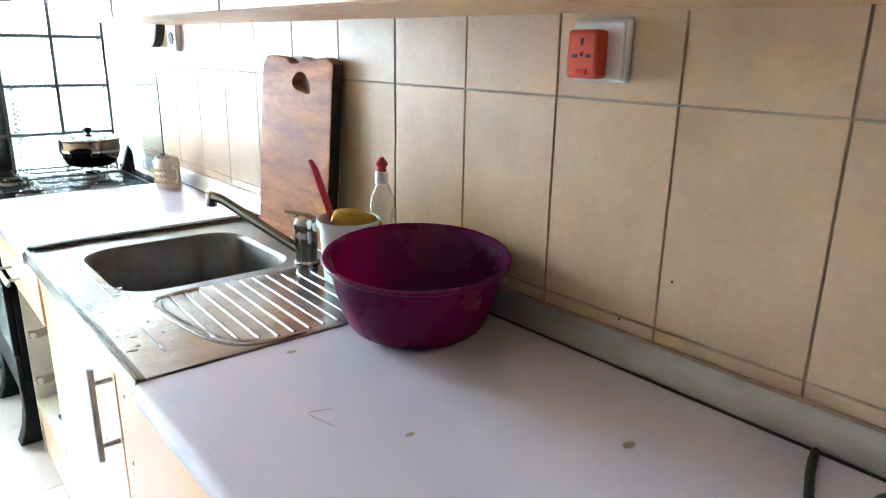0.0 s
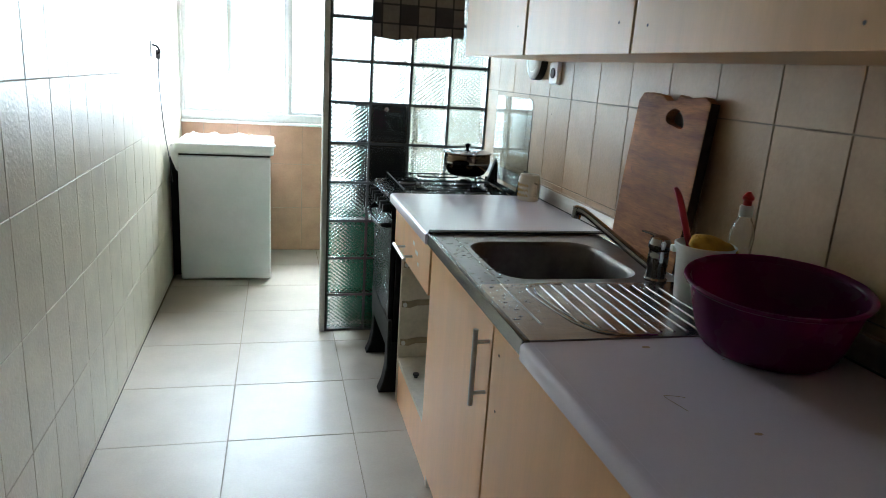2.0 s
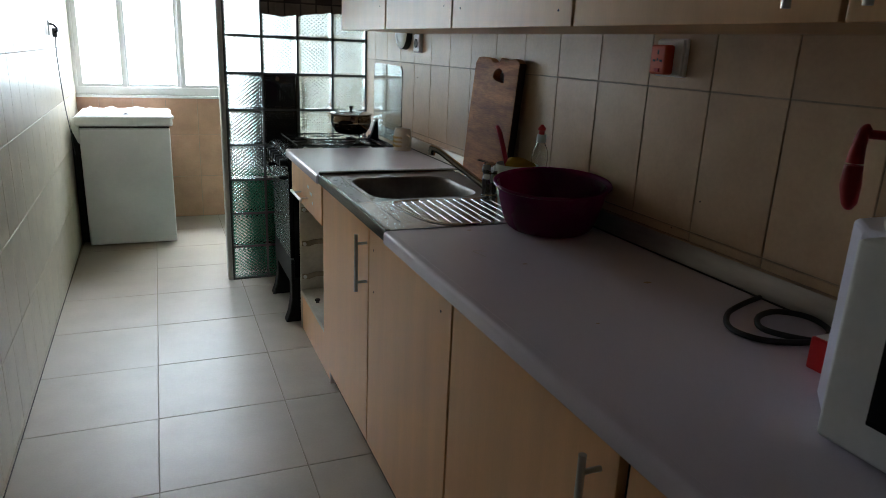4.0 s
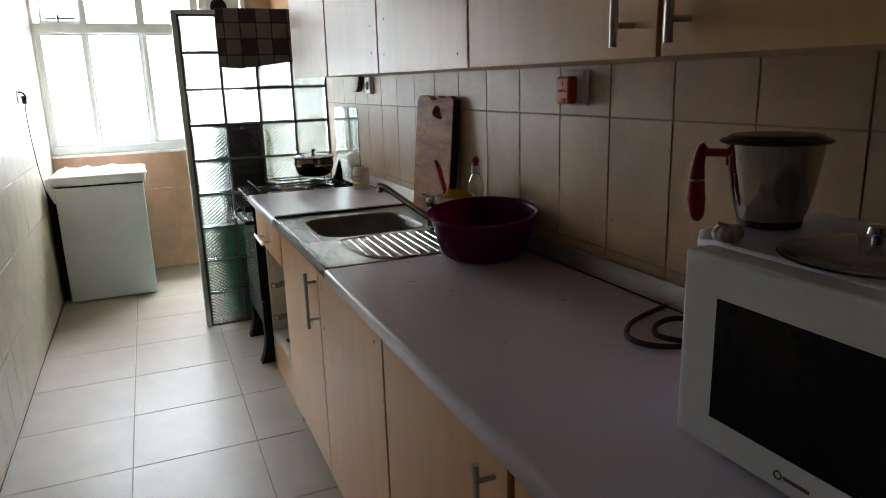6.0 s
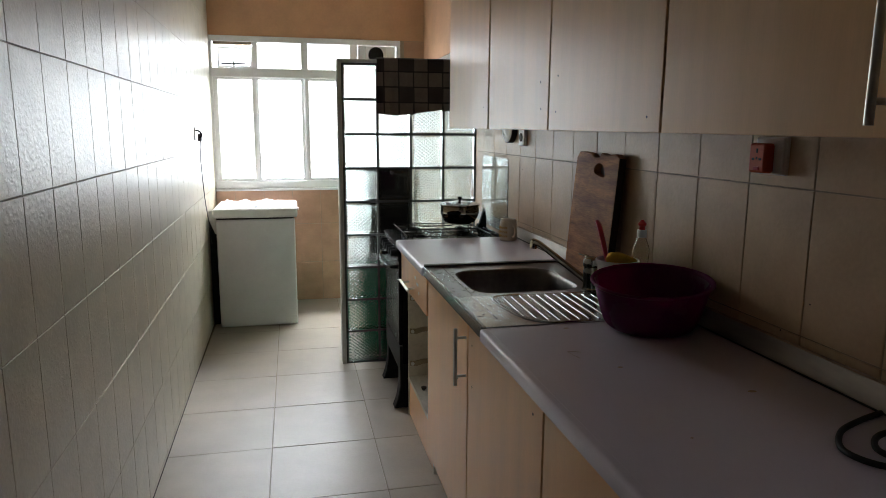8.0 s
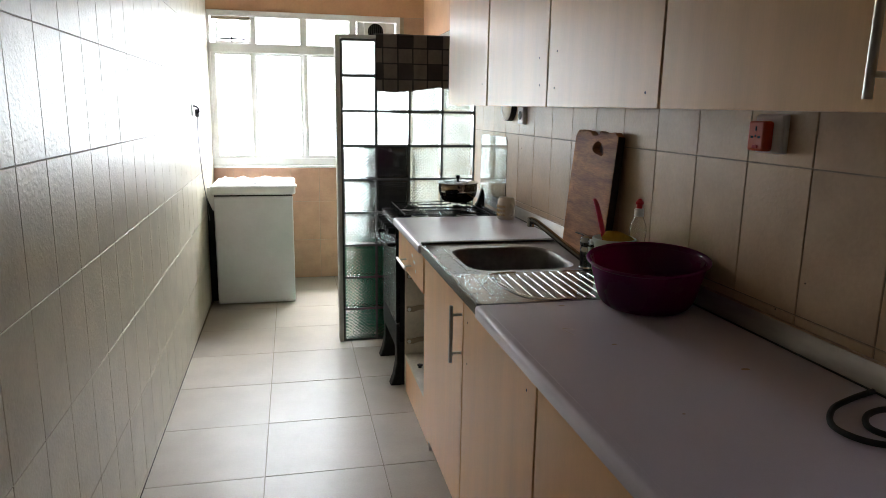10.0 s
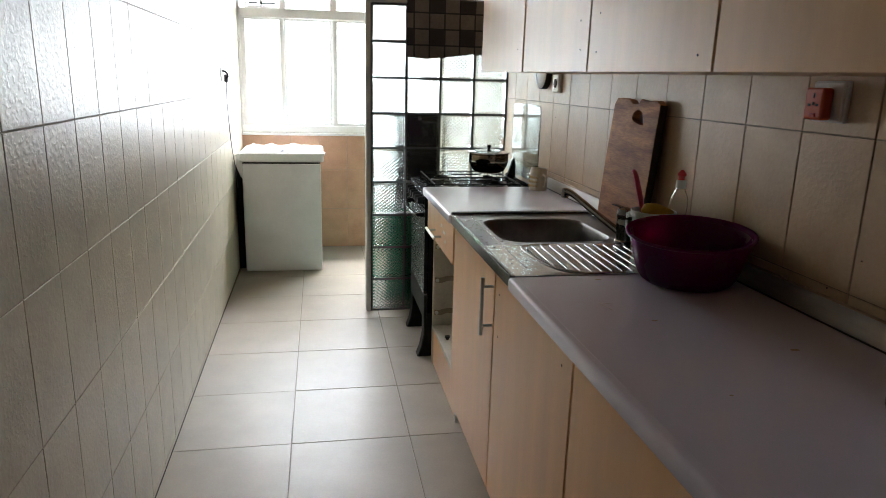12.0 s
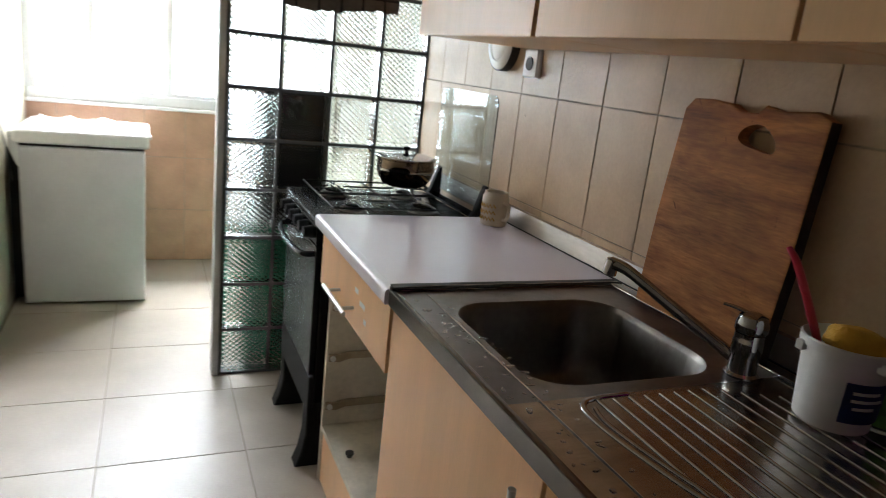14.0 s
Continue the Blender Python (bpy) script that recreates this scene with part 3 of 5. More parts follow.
# ---- worktops, sink, wall strip ----
def worktop(name, y0, y1, label):
    w = thing(name, label, "worktop")
    part("slab", new_box(0.3935, EAST - 0.004, y0, y1, 0.864, 0.90, bevel=0.0008), M["counter"], w)
    nose = [(0.382 - 0.010 * math.sin(radians(a)), 0.890 + 0.010 * math.cos(radians(a))) for a in range(0, 91, 15)]
    part("front_edge", outline_prism(bmesh.new(), [(0.3933, 0.90)] + nose + [(0.372, 0.868), (0.375, 0.864), (0.3933, 0.864)], "y", y0, y1, bevel=0.001), M["counter"], w, "rounded postformed front edge")
    return w


worktop("worktop", -1.30, 1.016, "pale lilac-grey laminate worktop with a rounded front and stains")
worktop("worktop", 1.872, 2.545, "pale laminate worktop between sink and cooker")
seal = solid("seal_strip", new_box(0.381, 0.965, 1.860, 1.8717, 0.866, 0.9075, bevel=0.003), M["rubber"], "black rubber seal along the worktop end", "seal")
seal2 = solid("seal_lip", outline_prism(bmesh.new(), [(1.846, 0.9062), (1.8722, 0.9078), (1.8722, 0.9105), (1.85, 0.910)], "x", 0.383, 0.962, bevel=0.001), M["rubber"], "black rubber lip lapping over the sink rim", "seal")
bmx = bmesh.new()
line = []
for k in range(61):
    x = 0.41 + 0.54 * k / 60
    mid, half = 1.853 + 0.004 * noise.noise((x * 22, 0.3, 0)), 0.0022 + 0.0035 * abs(noise.noise((x * 60, 4.0, 0)))
    line.append([bmx.verts.new((x, mid + half * a, z)) for a, z in ((-1, 0.9058), (-0.4, 0.9082), (0.5, 0.9112), (1, 0.9058))])
for a, b in zip(line, line[1:]):
    for k in range(3):
        bmx.faces.new((a[k], b[k], b[k + 1], a[k + 1]))
solid("sealant_bead", bmx, material("old_sealant", (0.50, 0.44, 0.37), 0.8, vary=0.25, spots=0.5), "old peeling beige sealant beside the sink rim", "sealant", kind="stuff")
bmx = bmesh.new()
outline_prism(bmx, [(0.9775, 0.9005), (EAST - 0.0005, 0.9005), (EAST - 0.0005, 0.953), (0.985, 0.953), (0.9805, 0.946)], "y", -1.30, 3.345, bevel=0.001)
strip = setting("wall_strip", bmx, M["alu"], "brushed aluminium upstand strip along the tiled wall", "trim")
setting("strip_seal", new_box(0.9735, 0.9772, -1.30, 2.545, 0.9005, 0.9035), M["rubber"], "dark joint line along the upstand strip", "trim")
setting("strip_joint", new_box(0.984, EAST - 0.0004, -1.30, 3.345, 0.9535, 0.9585, bevel=0.001), M["mark"], "brown joint line between upstand strip and tiles", "trim")
for x, y, r in ((0.806, 0.469, 0.010), (0.605, 0.659, 0.007), (0.605, 0.974, 0.009), (0.723, 0.907, 0.003), (0.56, 0.30, 0.004)):
    b2 = bmesh.new()
    bmesh.ops.create_circle(b2, cap_ends=True, segments=14, radius=r, matrix=Matrix.Translation((x, y, 0.9006)) @ Matrix.Diagonal((1.0, 0.6, 1, 1)))
    solid("worktop_stain", b2, M["mark"], "small brown stain on the pale worktop", "stain", group="stains on the worktop")
solid("worktop_scratch", tube(bmesh.new(), [(0.562, 0.777, 0.9004), (0.545, 0.784, 0.9004), (0.531, 0.787, 0.9004), (0.530, 0.778, 0.9004), (0.535, 0.757, 0.9004), (0.540, 0.735, 0.9004)], 0.00045, 6), M["runner"], "thin dark curved scratch in the worktop", "scratch")


def build_sink():
    s = thing("kitchen_sink", "stainless steel inset sink with bowl and ribbed drainboard", "sink")
    x0, x1, y0, y1 = 0.392, 0.957, 1.020, 1.858
    bowl = rounded_rect(0.466, 0.850, 1.398, 1.772, 0.085, 8)
    # top sheet with the bowl's opening
    bmx = bmesh.new()
    n = len(bowl)
    inner = [bmx.verts.new((u, v, 0.9)) for u, v in bowl]
    cu, cv = 0.658, 1.585
    outer = []
    for u, v in bowl:
        du, dv = u - cu, v - cv
        k = min(((x1 if du > 0 else x0) - cu) / du if abs(du) > 1e-6 else 9, ((y1 if dv > 0 else 1.36) - cv) / dv if abs(dv) > 1e-6 else 9)
        outer.append(bmx.verts.new((cu + du * k, cv + dv * k, 0.902)))
    for k in range(n):
        j = (k + 1) % n
        bmx.faces.new((inner[k], inner[j], outer[j], outer[k]))
    # corners left by the radial cut
    for cx, cy in ((x0, y1), (x1, y1), (x0, 1.36), (x1, 1.36)):
        near = sorted(outer, key=lambda v: (v.co.x - cx) ** 2 + (v.co.y - cy) ** 2)
        a = [v for v in near if abs(v.co.x - cx) < 1e-5][0]
        b = [v for v in near if abs(v.co.y - cy) < 1e-5][0]
        if a is not b and (a.co - b.co).length > 1e-4:
            bmx.faces.new((a, bmx.verts.new((cx, cy, 0.902)), b))
    # bowl sides and bottom
    prev = inner
    for shrink, z in ((0.003, 0.897), (0.007, 0.888), (0.016, 0.78), (0.024, 0.745), (0.036, 0.731), (0.055, 0.727)):
        ring = []
        for u, v in bowl:
            du, dv = u - cu, v - cv
            ring.append(bmx.verts.new((cu + du * (1 - shrink / 0.19), cv + dv * (1 - shrink / 0.185), z)))
        for k in range(n):
            j = (k + 1) % n
            bmx.faces.new((prev[k], prev[j], ring[j], ring[k]))
        prev = ring
    c = bmx.verts.new((cu, cv, 0.723))
    for k in range(n):
        bmx.faces.new((prev[k], prev[(k + 1) % n], c))
    bmesh.ops.recalc_face_normals(bmx, faces=bmx.faces[:])
    for f in bmx.faces:
        if f.normal.z < -0.2:
            f.normal_flip()
    # Bowl and surround take the darkened copy of the sink steel.
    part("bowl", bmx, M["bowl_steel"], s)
    # drainboard plate, raised rim and ribs
    bmx = bmesh.new()
    box(bmx, x0, x1, y0, 1.36, 0.896, 0.902)
    part("drainboard", bmx, M["steel"], s)
    part("drain_rim", tube(bmesh.new(), [(0.66, 1.030, 0.9025), (0.60, 1.033, 0.9025), (0.553, 1.048, 0.9025), (0.522, 1.10, 0.9025), (0.504, 1.20, 0.9025), (0.497, 1.29, 0.9025), (0.506, 1.337, 0.9025), (0.54, 1.353, 0.9025), (0.60, 1.356, 0.9025)], 0.005, 10, flat=0.6), M["chrome"], s)
    part("drain_rim", tube(bmesh.new(), [(0.585, 1.046, 0.9025), (0.553, 1.066, 0.9025), (0.534, 1.11, 0.9025), (0.517, 1.20, 0.9025), (0.510, 1.285, 0.9025), (0.519, 1.325, 0.9025)], 0.0038, 10, flat=0.7), M["chrome"], s)
    for k in range(13):
        x = 0.538 + 0.0295 * k
        ya = 1.345 if k < 8 else 1.345 - 0.012 * (k - 7)
        part("drain_rib", tube(bmesh.new(), [(x - 0.010, 1.040 + 0.014 * max(0, 3 - k), 0.9025), (x, ya, 0.9025)], 0.0034, 8, steps=1, flat=0.75), M["chrome"], s)
    # folded front and rear edges
    part("front_edge", new_box(0.377, 0.392, y0, y1, 0.868, 0.9035, bevel=0.0022), M["edge_steel"], s)
    part("step_line", new_box(0.445, 0.4475, 1.10, 1.82, 0.9022, 0.9045, bevel=0.0008), M["steel"], s)
    part("rear_rim", new_box(0.925, 0.957, y0, y1, 0.9022, 0.908, bevel=0.003), M["steel"], s)
    part("far_rim", new_box(0.392, 0.957, 1.845, 1.858, 0.9022, 0.9055, bevel=0.0015), M["steel"], s)
    part("waste", lathe(bmesh.new(), [(0, 0.004), (0.018, 0.004), (0.024, 0.007), (0.038, 0.006), (0.041, 0.0)], (0.69, 1.60, 0.7245), 24), M["chrome"], s)
    return s


build_sink()
bmx = bmesh.new()
for k in range(95):
    x, y = 0.40 + 0.075 * random.random(), 1.10 + 0.70 * random.random()
    r = random.uniform(0.0012, 0.005)
    bmesh.ops.create_icosphere(bmx, subdivisions=2, radius=r, matrix=Matrix.Translation((x, y, 0.9022)) @ Matrix.Rotation(random.uniform(0, 3), 4, "Z") @ Matrix.Diagonal((1.0, random.uniform(0.8, 2.4), 0.2, 1)))
M["water"] = clear_glass("water_drops", (1, 1, 1), 0.0, 1.33)
solid("water_drops", bmx, M["water"], "water drops splashed on the steel sink edge", "water", kind="stuff")


def build_tap():
    t = thing("mixer_tap", "chrome single-lever mixer tap with a long swivel spout", "tap")
    c = (0.860, 1.380, 0.902)
    part("body", lathe(bmesh.new(), [(0, 0), (0.028, 0), (0.029, 0.004), (0.0245, 0.008), (0.024, 0.036), (0.0255, 0.038), (0.0255, 0.064), (0.0245, 0.068), (0.0245, 0.078), (0, 0.080)], c, 32), M["chrome"], t)
    part("lever_cap", lathe(bmesh.new(), [(0.0245, 0.079), (0.0275, 0.083), (0.0275, 0.096), (0.023, 0.108), (0.011, 0.114), (0, 0.115)], c, 32), M["chrome"], t)
    part("lever", tube(bmesh.new(), [(0.862, 1.383, 1.008), (0.848, 1.402, 1.016), (0.834, 1.424, 1.018)], [0.011, 0.007, 0.005], 12, flat=0.5), M["chrome"], t)
    part("spout", tube(bmesh.new(), [(0.862, 1.385, 0.922), (0.845, 1.42, 0.938), (0.80, 1.515, 0.983), (0.768, 1.583, 1.016), (0.755, 1.608, 1.026), (0.744, 1.630, 1.029)], [0.0115, 0.0115, 0.011, 0.0105, 0.0115, 0.0125], 16), M["chrome"], t)
    part("nozzle", rod(bmesh.new(), (0.746, 1.626, 1.036), (0.744, 1.630, 1.006), 0.0135, 18), M["chrome"], t)


build_tap()


# ---- wall cabinets ----
UC_X, UC_Z0, UC_Z1 = 0.631, 1.437, 2.16
CABINET_SAG = Matrix.Translation((0, 2.0, UC_Z0)) @ Matrix.Rotation(radians(0.38), 4, "X") @ Matrix.Translation((0, -2.0, -UC_Z0))


def wall_cabinet(y0, y1, mat, handle_y=None, gap=0.0015, holes=(), label="pale laminate wall cabinet with a flat door"):
    c = thing("wall_cabinet", label, "cabinet", group="wall cabinets in a row", at=CABINET_SAG)
    part("body", new_box(UC_X + 0.045, EAST - 0.001, y0 + 0.001, y1 - 0.001, UC_Z0 + 0.002, UC_Z1), M["birch_pale"], c)
    d = part("door", new_box(UC_X, UC_X + 0.018, y0 + gap, y1 - gap, UC_Z0, UC_Z1, bevel=0.0015), mat, c)
    if handle_y is not None:
        bar_handle(d, UC_X, handle_y, 1.453, 1.66, 0.034)
    for hy, hz in holes:
        part("screw_hole", rod(bmesh.new(), (UC_X - 0.0006, hy, hz), (UC_X + 0.002, hy, hz), 0.003, 8), M["edge_dark"], d)


wall_cabinet(1.863, 2.52, M["birch_pale"], None, 0.004, ((1.93, 1.52),))
wall_cabinet(1.229, 1.853, M["birch_pale"], None, 0.003, ((1.29, 1.50), (1.30, 1.58)))
wall_cabinet(0.594, 1.226, M["birch_pale"], None, 0.003, ((1.17, 1.49), (0.65, 1.47), (1.16, 1.59)))
wall_cabinet(-0.019, 0.591, M["birch_pale"], 0.036, 0.003, (), "pale laminate wall cabinet with a bar handle")
wall_cabinet(-0.64, -0.023, M["birch_pale"], -0.078, 0.003, (), "pale laminate wall cabinet with a bar handle")
wall_cabinet(-1.30, -0.643, M["birch_pale"], None, 0.002)


# ---- cooker ----
def build_cooker():
    c = thing("gas_cooker", "black free-standing gas cooker with raised glass lid", "cooker")
    x0, x1, y0, y1 = 0.395, 0.93, 2.60, 3.125
    part("body", new_box(x0 + 0.02, x1 - 0.02, y0 + 0.012, y1 - 0.012, 0.20, 0.845, bevel=0.006), M["black"], c)
    part("hob_top", new_box(x0 - 0.005, x1 + 0.01, y0 - 0.004, y1 + 0.004, 0.845, 0.868, bevel=0.006), M["black"], c, "black enamel hob top")
    part("hob_well", new_box(x0 + 0.03, x1 - 0.03, y0 + 0.02, y1 - 0.02, 0.8682, 0.870), M["black"], c)
    panel = part("control_panel", new_box(x0 - 0.004, x0 + 0.02, y0, y1, 0.785, 0.8445, bevel=0.004), M["black"], c)
    for k in range(6):
        y = y0 + 0.06 + k * 0.08
        part("knob", rod(bmesh.new(), (x0 - 0.034, y, 0.815), (x0 - 0.004, y, 0.815), 0.017, 18, 0.021), M["black_matt"], panel)
    door = part("oven_door", new_box(x0, x0 + 0.02, y0 + 0.012, y1 - 0.012, 0.34, 0.775, bevel=0.005), M["black"], c)
    part("door_handle", tube(bmesh.new(), [(x0 + 0.002, y0 + 0.05, 0.745), (x0 - 0.03, y0 + 0.065, 0.742), (x0 - 0.045, y0 + 0.15, 0.738), (x0 - 0.048, (y0 + y1) / 2, 0.736), (x0 - 0.045, y1 - 0.15, 0.738), (x0 - 0.03, y1 - 0.065, 0.742), (x0 + 0.002, y1 - 0.05, 0.745)], 0.010, 14), M["black"], door)
    part("lower_panel", new_box(x0 + 0.002, x0 + 0.02, y0 + 0.006, y1 - 0.006, 0.205, 0.335, bevel=0.004), M["black_matt"], c)
    for yy in (y0 + 0.045, y1 - 0.045):
        for xx, d in ((x0 + 0.004, -1), (x1 - 0.004, 1)):
            bml = bmesh.new()
            outline_prism(bml, [(xx, 0.24), (xx - 0.075 * d, 0.24), (xx - 0.07 * d, 0.10), (xx - 0.085 * d, 0.0), (xx + 0.03 * d, 0.0), (xx + 0.012 * d, 0.05), (xx, 0.12)], "y", yy - 0.035, yy + 0.035, bevel=0.006)
            part("foot", bml, M["black_matt"], c)
    for bx, by, r in ((0.54, 2.74, 0.035), (0.54, 2.99, 0.045), (0.79, 2.74, 0.045), (0.80, 2.985, 0.035)):
        b = part("burner", lathe(bmesh.new(), [(0, 0.0), (r + 0.012, 0.0), (r + 0.01, 0.006), (r, 0.007), (r, 0.013), (r * 0.85, 0.016), (0, 0.016)], (bx, by, 0.8702), 24), M["dark_steel"], c)
        part("burner_cap", lathe(bmesh.new(), [(r * 0.8, 0.0162), (r * 0.8, 0.021), (r * 0.6, 0.023), (0, 0.023)], (bx, by, 0.8702), 20), M["black"], b)
    for ya, yb in ((y0 + 0.03, (y0 + y1) / 2 - 0.006), ((y0 + y1) / 2 + 0.006, y1 - 0.03)):
        g = part("pan_support", bmesh.new(), M["black_matt"], c)
        bmg = bmesh.new()
        xa, xb, z = x0 + 0.05, x1 - 0.05, 0.900
        ring = [(xa, ya, z), (xb, ya, z), (xb, yb, z), (xa, yb, z), (xa, ya, z)]
        for p, q in zip(ring, ring[1:]):
            rod(bmg, p, q, 0.0032, 8)
        ym = (ya + yb) / 2
        xm = (xa + xb) / 2
        rod(bmg, (xm, ya, z), (xm, yb, z), 0.0032, 8)
        for bx in (0.54, 0.79):
            for dx, dy in ((1, 0), (-1, 0), (0, 1), (0, -1)):
                ex = min(max(bx + dx * 0.2, xa), xb) if dx else bx
                ey = (yb if dy > 0 else ya) if dy else ym
                rod(bmg, (ex, ey, z), (bx + dx * 0.03, ym + dy * 0.03, z + 0.003), 0.003, 8)
                rod(bmg, (bx + dx * 0.03, ym + dy * 0.03, z + 0.003), (bx + dx * 0.03, ym + dy * 0.03, z + 0.012), 0.003, 8)
        for p in ring[:4]:
            rod(bmg, p, (p[0], p[1], 0.870), 0.0032, 8)
        fill(g.data, bmg)
    part("back_panel", new_box(x1 + 0.004, x1 + 0.016, y0 + 0.01, y1 - 0.01, 0.869, 0.893, bevel=0.003), M["black"], c)
    lid = part("lid", outline_prism(bmesh.new(), rounded_rect(y0 - 0.01, y1 - 0.06, 0.905, 1.29, 0.035), "x", 0.952, 0.956), M["lid_glass"], c, "raised clear glass cooker lid")
    lid.visible_shadow = False
    for yy in (y0 + 0.02, y1 - 0.10):
        part("hinge", outline_prism(bmesh.new(), [(0.905, 0.869), (0.968, 0.869), (0.968, 0.985), (0.958, 0.992), (0.944, 0.965), (0.925, 0.905)], "y", yy - 0.014, yy + 0.014, bevel=0.004), M["black_matt"], c)


build_cooker()


def build_pot():
    p = thing("cooking_pot", "small brown enamel pot with steel lid on the hob", "pot")
    c = (0.80, 2.985, 0.9135)
    p.matrix_basis = Matrix.Translation(c) @ Matrix.Scale(1.1, 4) @ Matrix.Translation([-v for v in c])
    part("pan", lathe(bmesh.new(), [(0, 0), (0.055, 0), (0.078, 0.010), (0.093, 0.035), (0.099, 0.066), (0.097, 0.091), (0.103, 0.094), (0.103, 0.097), (0.094, 0.098), (0.092, 0.06), (0.07, 0.012), (0, 0.006)], c), M["brown_pot"], p)
    lid = part("lid", lathe(bmesh.new(), [(0.105, 0.0982), (0.105, 0.101), (0.08, 0.107), (0.04, 0.113), (0, 0.114)], c), M["chrome"], p)
    part("lid_knob", lathe(bmesh.new(), [(0.006, 0.113), (0.006, 0.120), (0.013, 0.126), (0.012, 0.134), (0, 0.138)], c, 18), M["black"], lid)
    part("band", lathe(bmesh.new(), [(0.0985, 0.052), (0.0995, 0.054), (0.0995, 0.06), (0.0985, 0.062)], c), M["chrome"], p)
    for s in (1, -1):
        d = Vector((-0.5, -0.866, 0)) * s
        side = Vector((d.y, -d.x, 0))
        pts = [Vector(c) + d * 0.094 + side * 0.03 + Vector((0, 0, 0.062)), Vector(c) + d * 0.118 + side * 0.022 + Vector((0, 0, 0.064)), Vector(c) + d * 0.118 - side * 0.022 + Vector((0, 0, 0.064)), Vector(c) + d * 0.094 - side * 0.03 + Vector((0, 0, 0.062))]
        part("handle", tube(bmesh.new(), pts, 0.006, 10), M["black"], p)


build_pot()

# ---- low fridge ----
def build_fridge():
    f = thing("small_fridge", "white under-counter fridge with overhanging top and covers on it", "fridge")
    part("body", new_box(-0.645, -0.115, 4.322, 4.86, 0.03, 0.80, bevel=0.006), M["fridge"], f)
    d = part("door", new_box(-0.65, -0.105, 4.27, 4.316, 0.012, 0.793, bevel=0.008, seg=3), M["fridge"], f)
    part("door_gasket", new_box(-0.64, -0.115, 4.3165, 4.3215, 0.03, 0.79), M["rubber"], d)
    # Added black panel: stands in for the shaded gap between fridge and wall.
    part("side_coil", new_box(-0.704, -0.652, 4.34, 4.84, 0.02, 0.775, bevel=0.004), M["black_matt"], f, "black panel standing in for the shaded gap by the wall")
    part("top", new_box(-0.672, -0.085, 4.265, 4.845, 0.806, 0.872, bevel=0.016, seg=4), M["white"], f, "thick rounded white top")
    # Black strip in place of the shadow between door and top.
    part("gap_strip", new_box(-0.645, -0.110, 4.292, 4.3215, 0.7935, 0.8055), M["rubber"], f, "black strip drawn for the shaded gap under the top")
    part("side_bracket", outline_prism(bmesh.new(), [(-0.694, 0.855), (-0.652, 0.862), (-0.652, 0.69), (-0.664, 0.70), (-0.692, 0.775)], "y", 4.30, 4.335, bevel=0.004), M["white"], f)
    part("hinge_cap", new_box(-0.12, -0.075, 4.28, 4.35, 0.855, 0.8715, bevel=0.004), M["white"], f)
    for x in (-0.6, -0.16):
        for y in (4.35, 4.80):
            part("foot", rod(bmesh.new(), (x, y, 0.0), (x, y, 0.032), 0.018), M["rubber"], f)
    part("compressor", new_box(-0.62, -0.14, 4.8605, 4.93, 0.03, 0.30, bevel=0.02), M["black_matt"], f)


build_fridge()
bmx = bmesh.new()
nx, ny = 26, 22
vs = [[bmx.verts.new((-0.63 + 0.52 * i / nx, 4.31 + 0.46 * j / ny, 0.874 + 0.030 * max(0.0, noise.noise((i * 0.42, j * 0.38, 3.1))) + 0.016 * abs(noise.noise((i * 1.1, j * 0.9, 8.0))))) for j in range(ny + 1)] for i in range(nx + 1)]
for i in range(nx):
    for j in range(ny):
        bmx.faces.new((vs[i][j], vs[i + 1][j], vs[i + 1][j + 1], vs[i][j + 1]))
bmesh.ops.solidify(bmx, geom=bmx.faces[:], thickness=0.0012)
solid("plastic_cover", bmx, M["foil"], "crumpled silvery plastic cover on the white fridge", "cover")

# ---- towel on the screen ----
def plaid(name):
    m = material(name, (0.15, 0.128, 0.118), 0.95, vary=0.15, bump=0.6, bump_scale=420)
    nt = m.node_tree
    n, link = nt.nodes, nt.links.new
    coords = n.new("ShaderNodeTexCoord")
    sep = n.new("ShaderNodeSeparateXYZ")
    link(coords.outputs["Object"], sep.inputs[0])
    b = n["Principled BSDF"]
    colour = b.inputs["Base Color"].links[0].from_socket
    masks = {}
    for axis, period, width, off in (("X", 0.088, 0.1, 0.02), ("Z", 0.088, 0.1, 0.0), ("X", 0.176, 0.5, 0.02), ("Z", 0.176, 0.5, 0.0)):
        a = n.new("ShaderNodeMath")
        a.operation = "MULTIPLY_ADD"
        a.inputs[1].default_value, a.inputs[2].default_value = 1 / period, off / period
        link(sep.outputs[axis], a.inputs[0])
        fr = n.new("ShaderNodeMath")
        fr.operation = "FRACT"
        link(a.outputs[0], fr.inputs[0])
        lt = n.new("ShaderNodeMath")
        lt.operation = "LESS_THAN"
        lt.inputs[1].default_value = width
        link(fr.outputs[0], lt.inputs[0])
        masks[axis, width] = lt.outputs[0]
    both = n.new("ShaderNodeMath")
    both.operation = "MULTIPLY"
    link(masks["X", 0.5], both.inputs[0])
    link(masks["Z", 0.5], both.inputs[1])
    for mask in (masks["X", 0.1], masks["Z", 0.1], both.outputs[0]):
        k = n.new("ShaderNodeMath")
        k.operation = "MULTIPLY"
        k.inputs[1].default_value = 0.85
        link(mask, k.inputs[0])
        mix = n.new("ShaderNodeMix")
        mix.data_type = "RGBA"
        link(k.outputs[0], mix.inputs["Factor"])
        link(colour, mix.inputs["A"])
        mix.inputs["B"].default_value = (0.016, 0.016, 0.022, 1)
        colour = mix.outputs["Result"]
    link(colour, b.inputs["Base Color"])
    return m


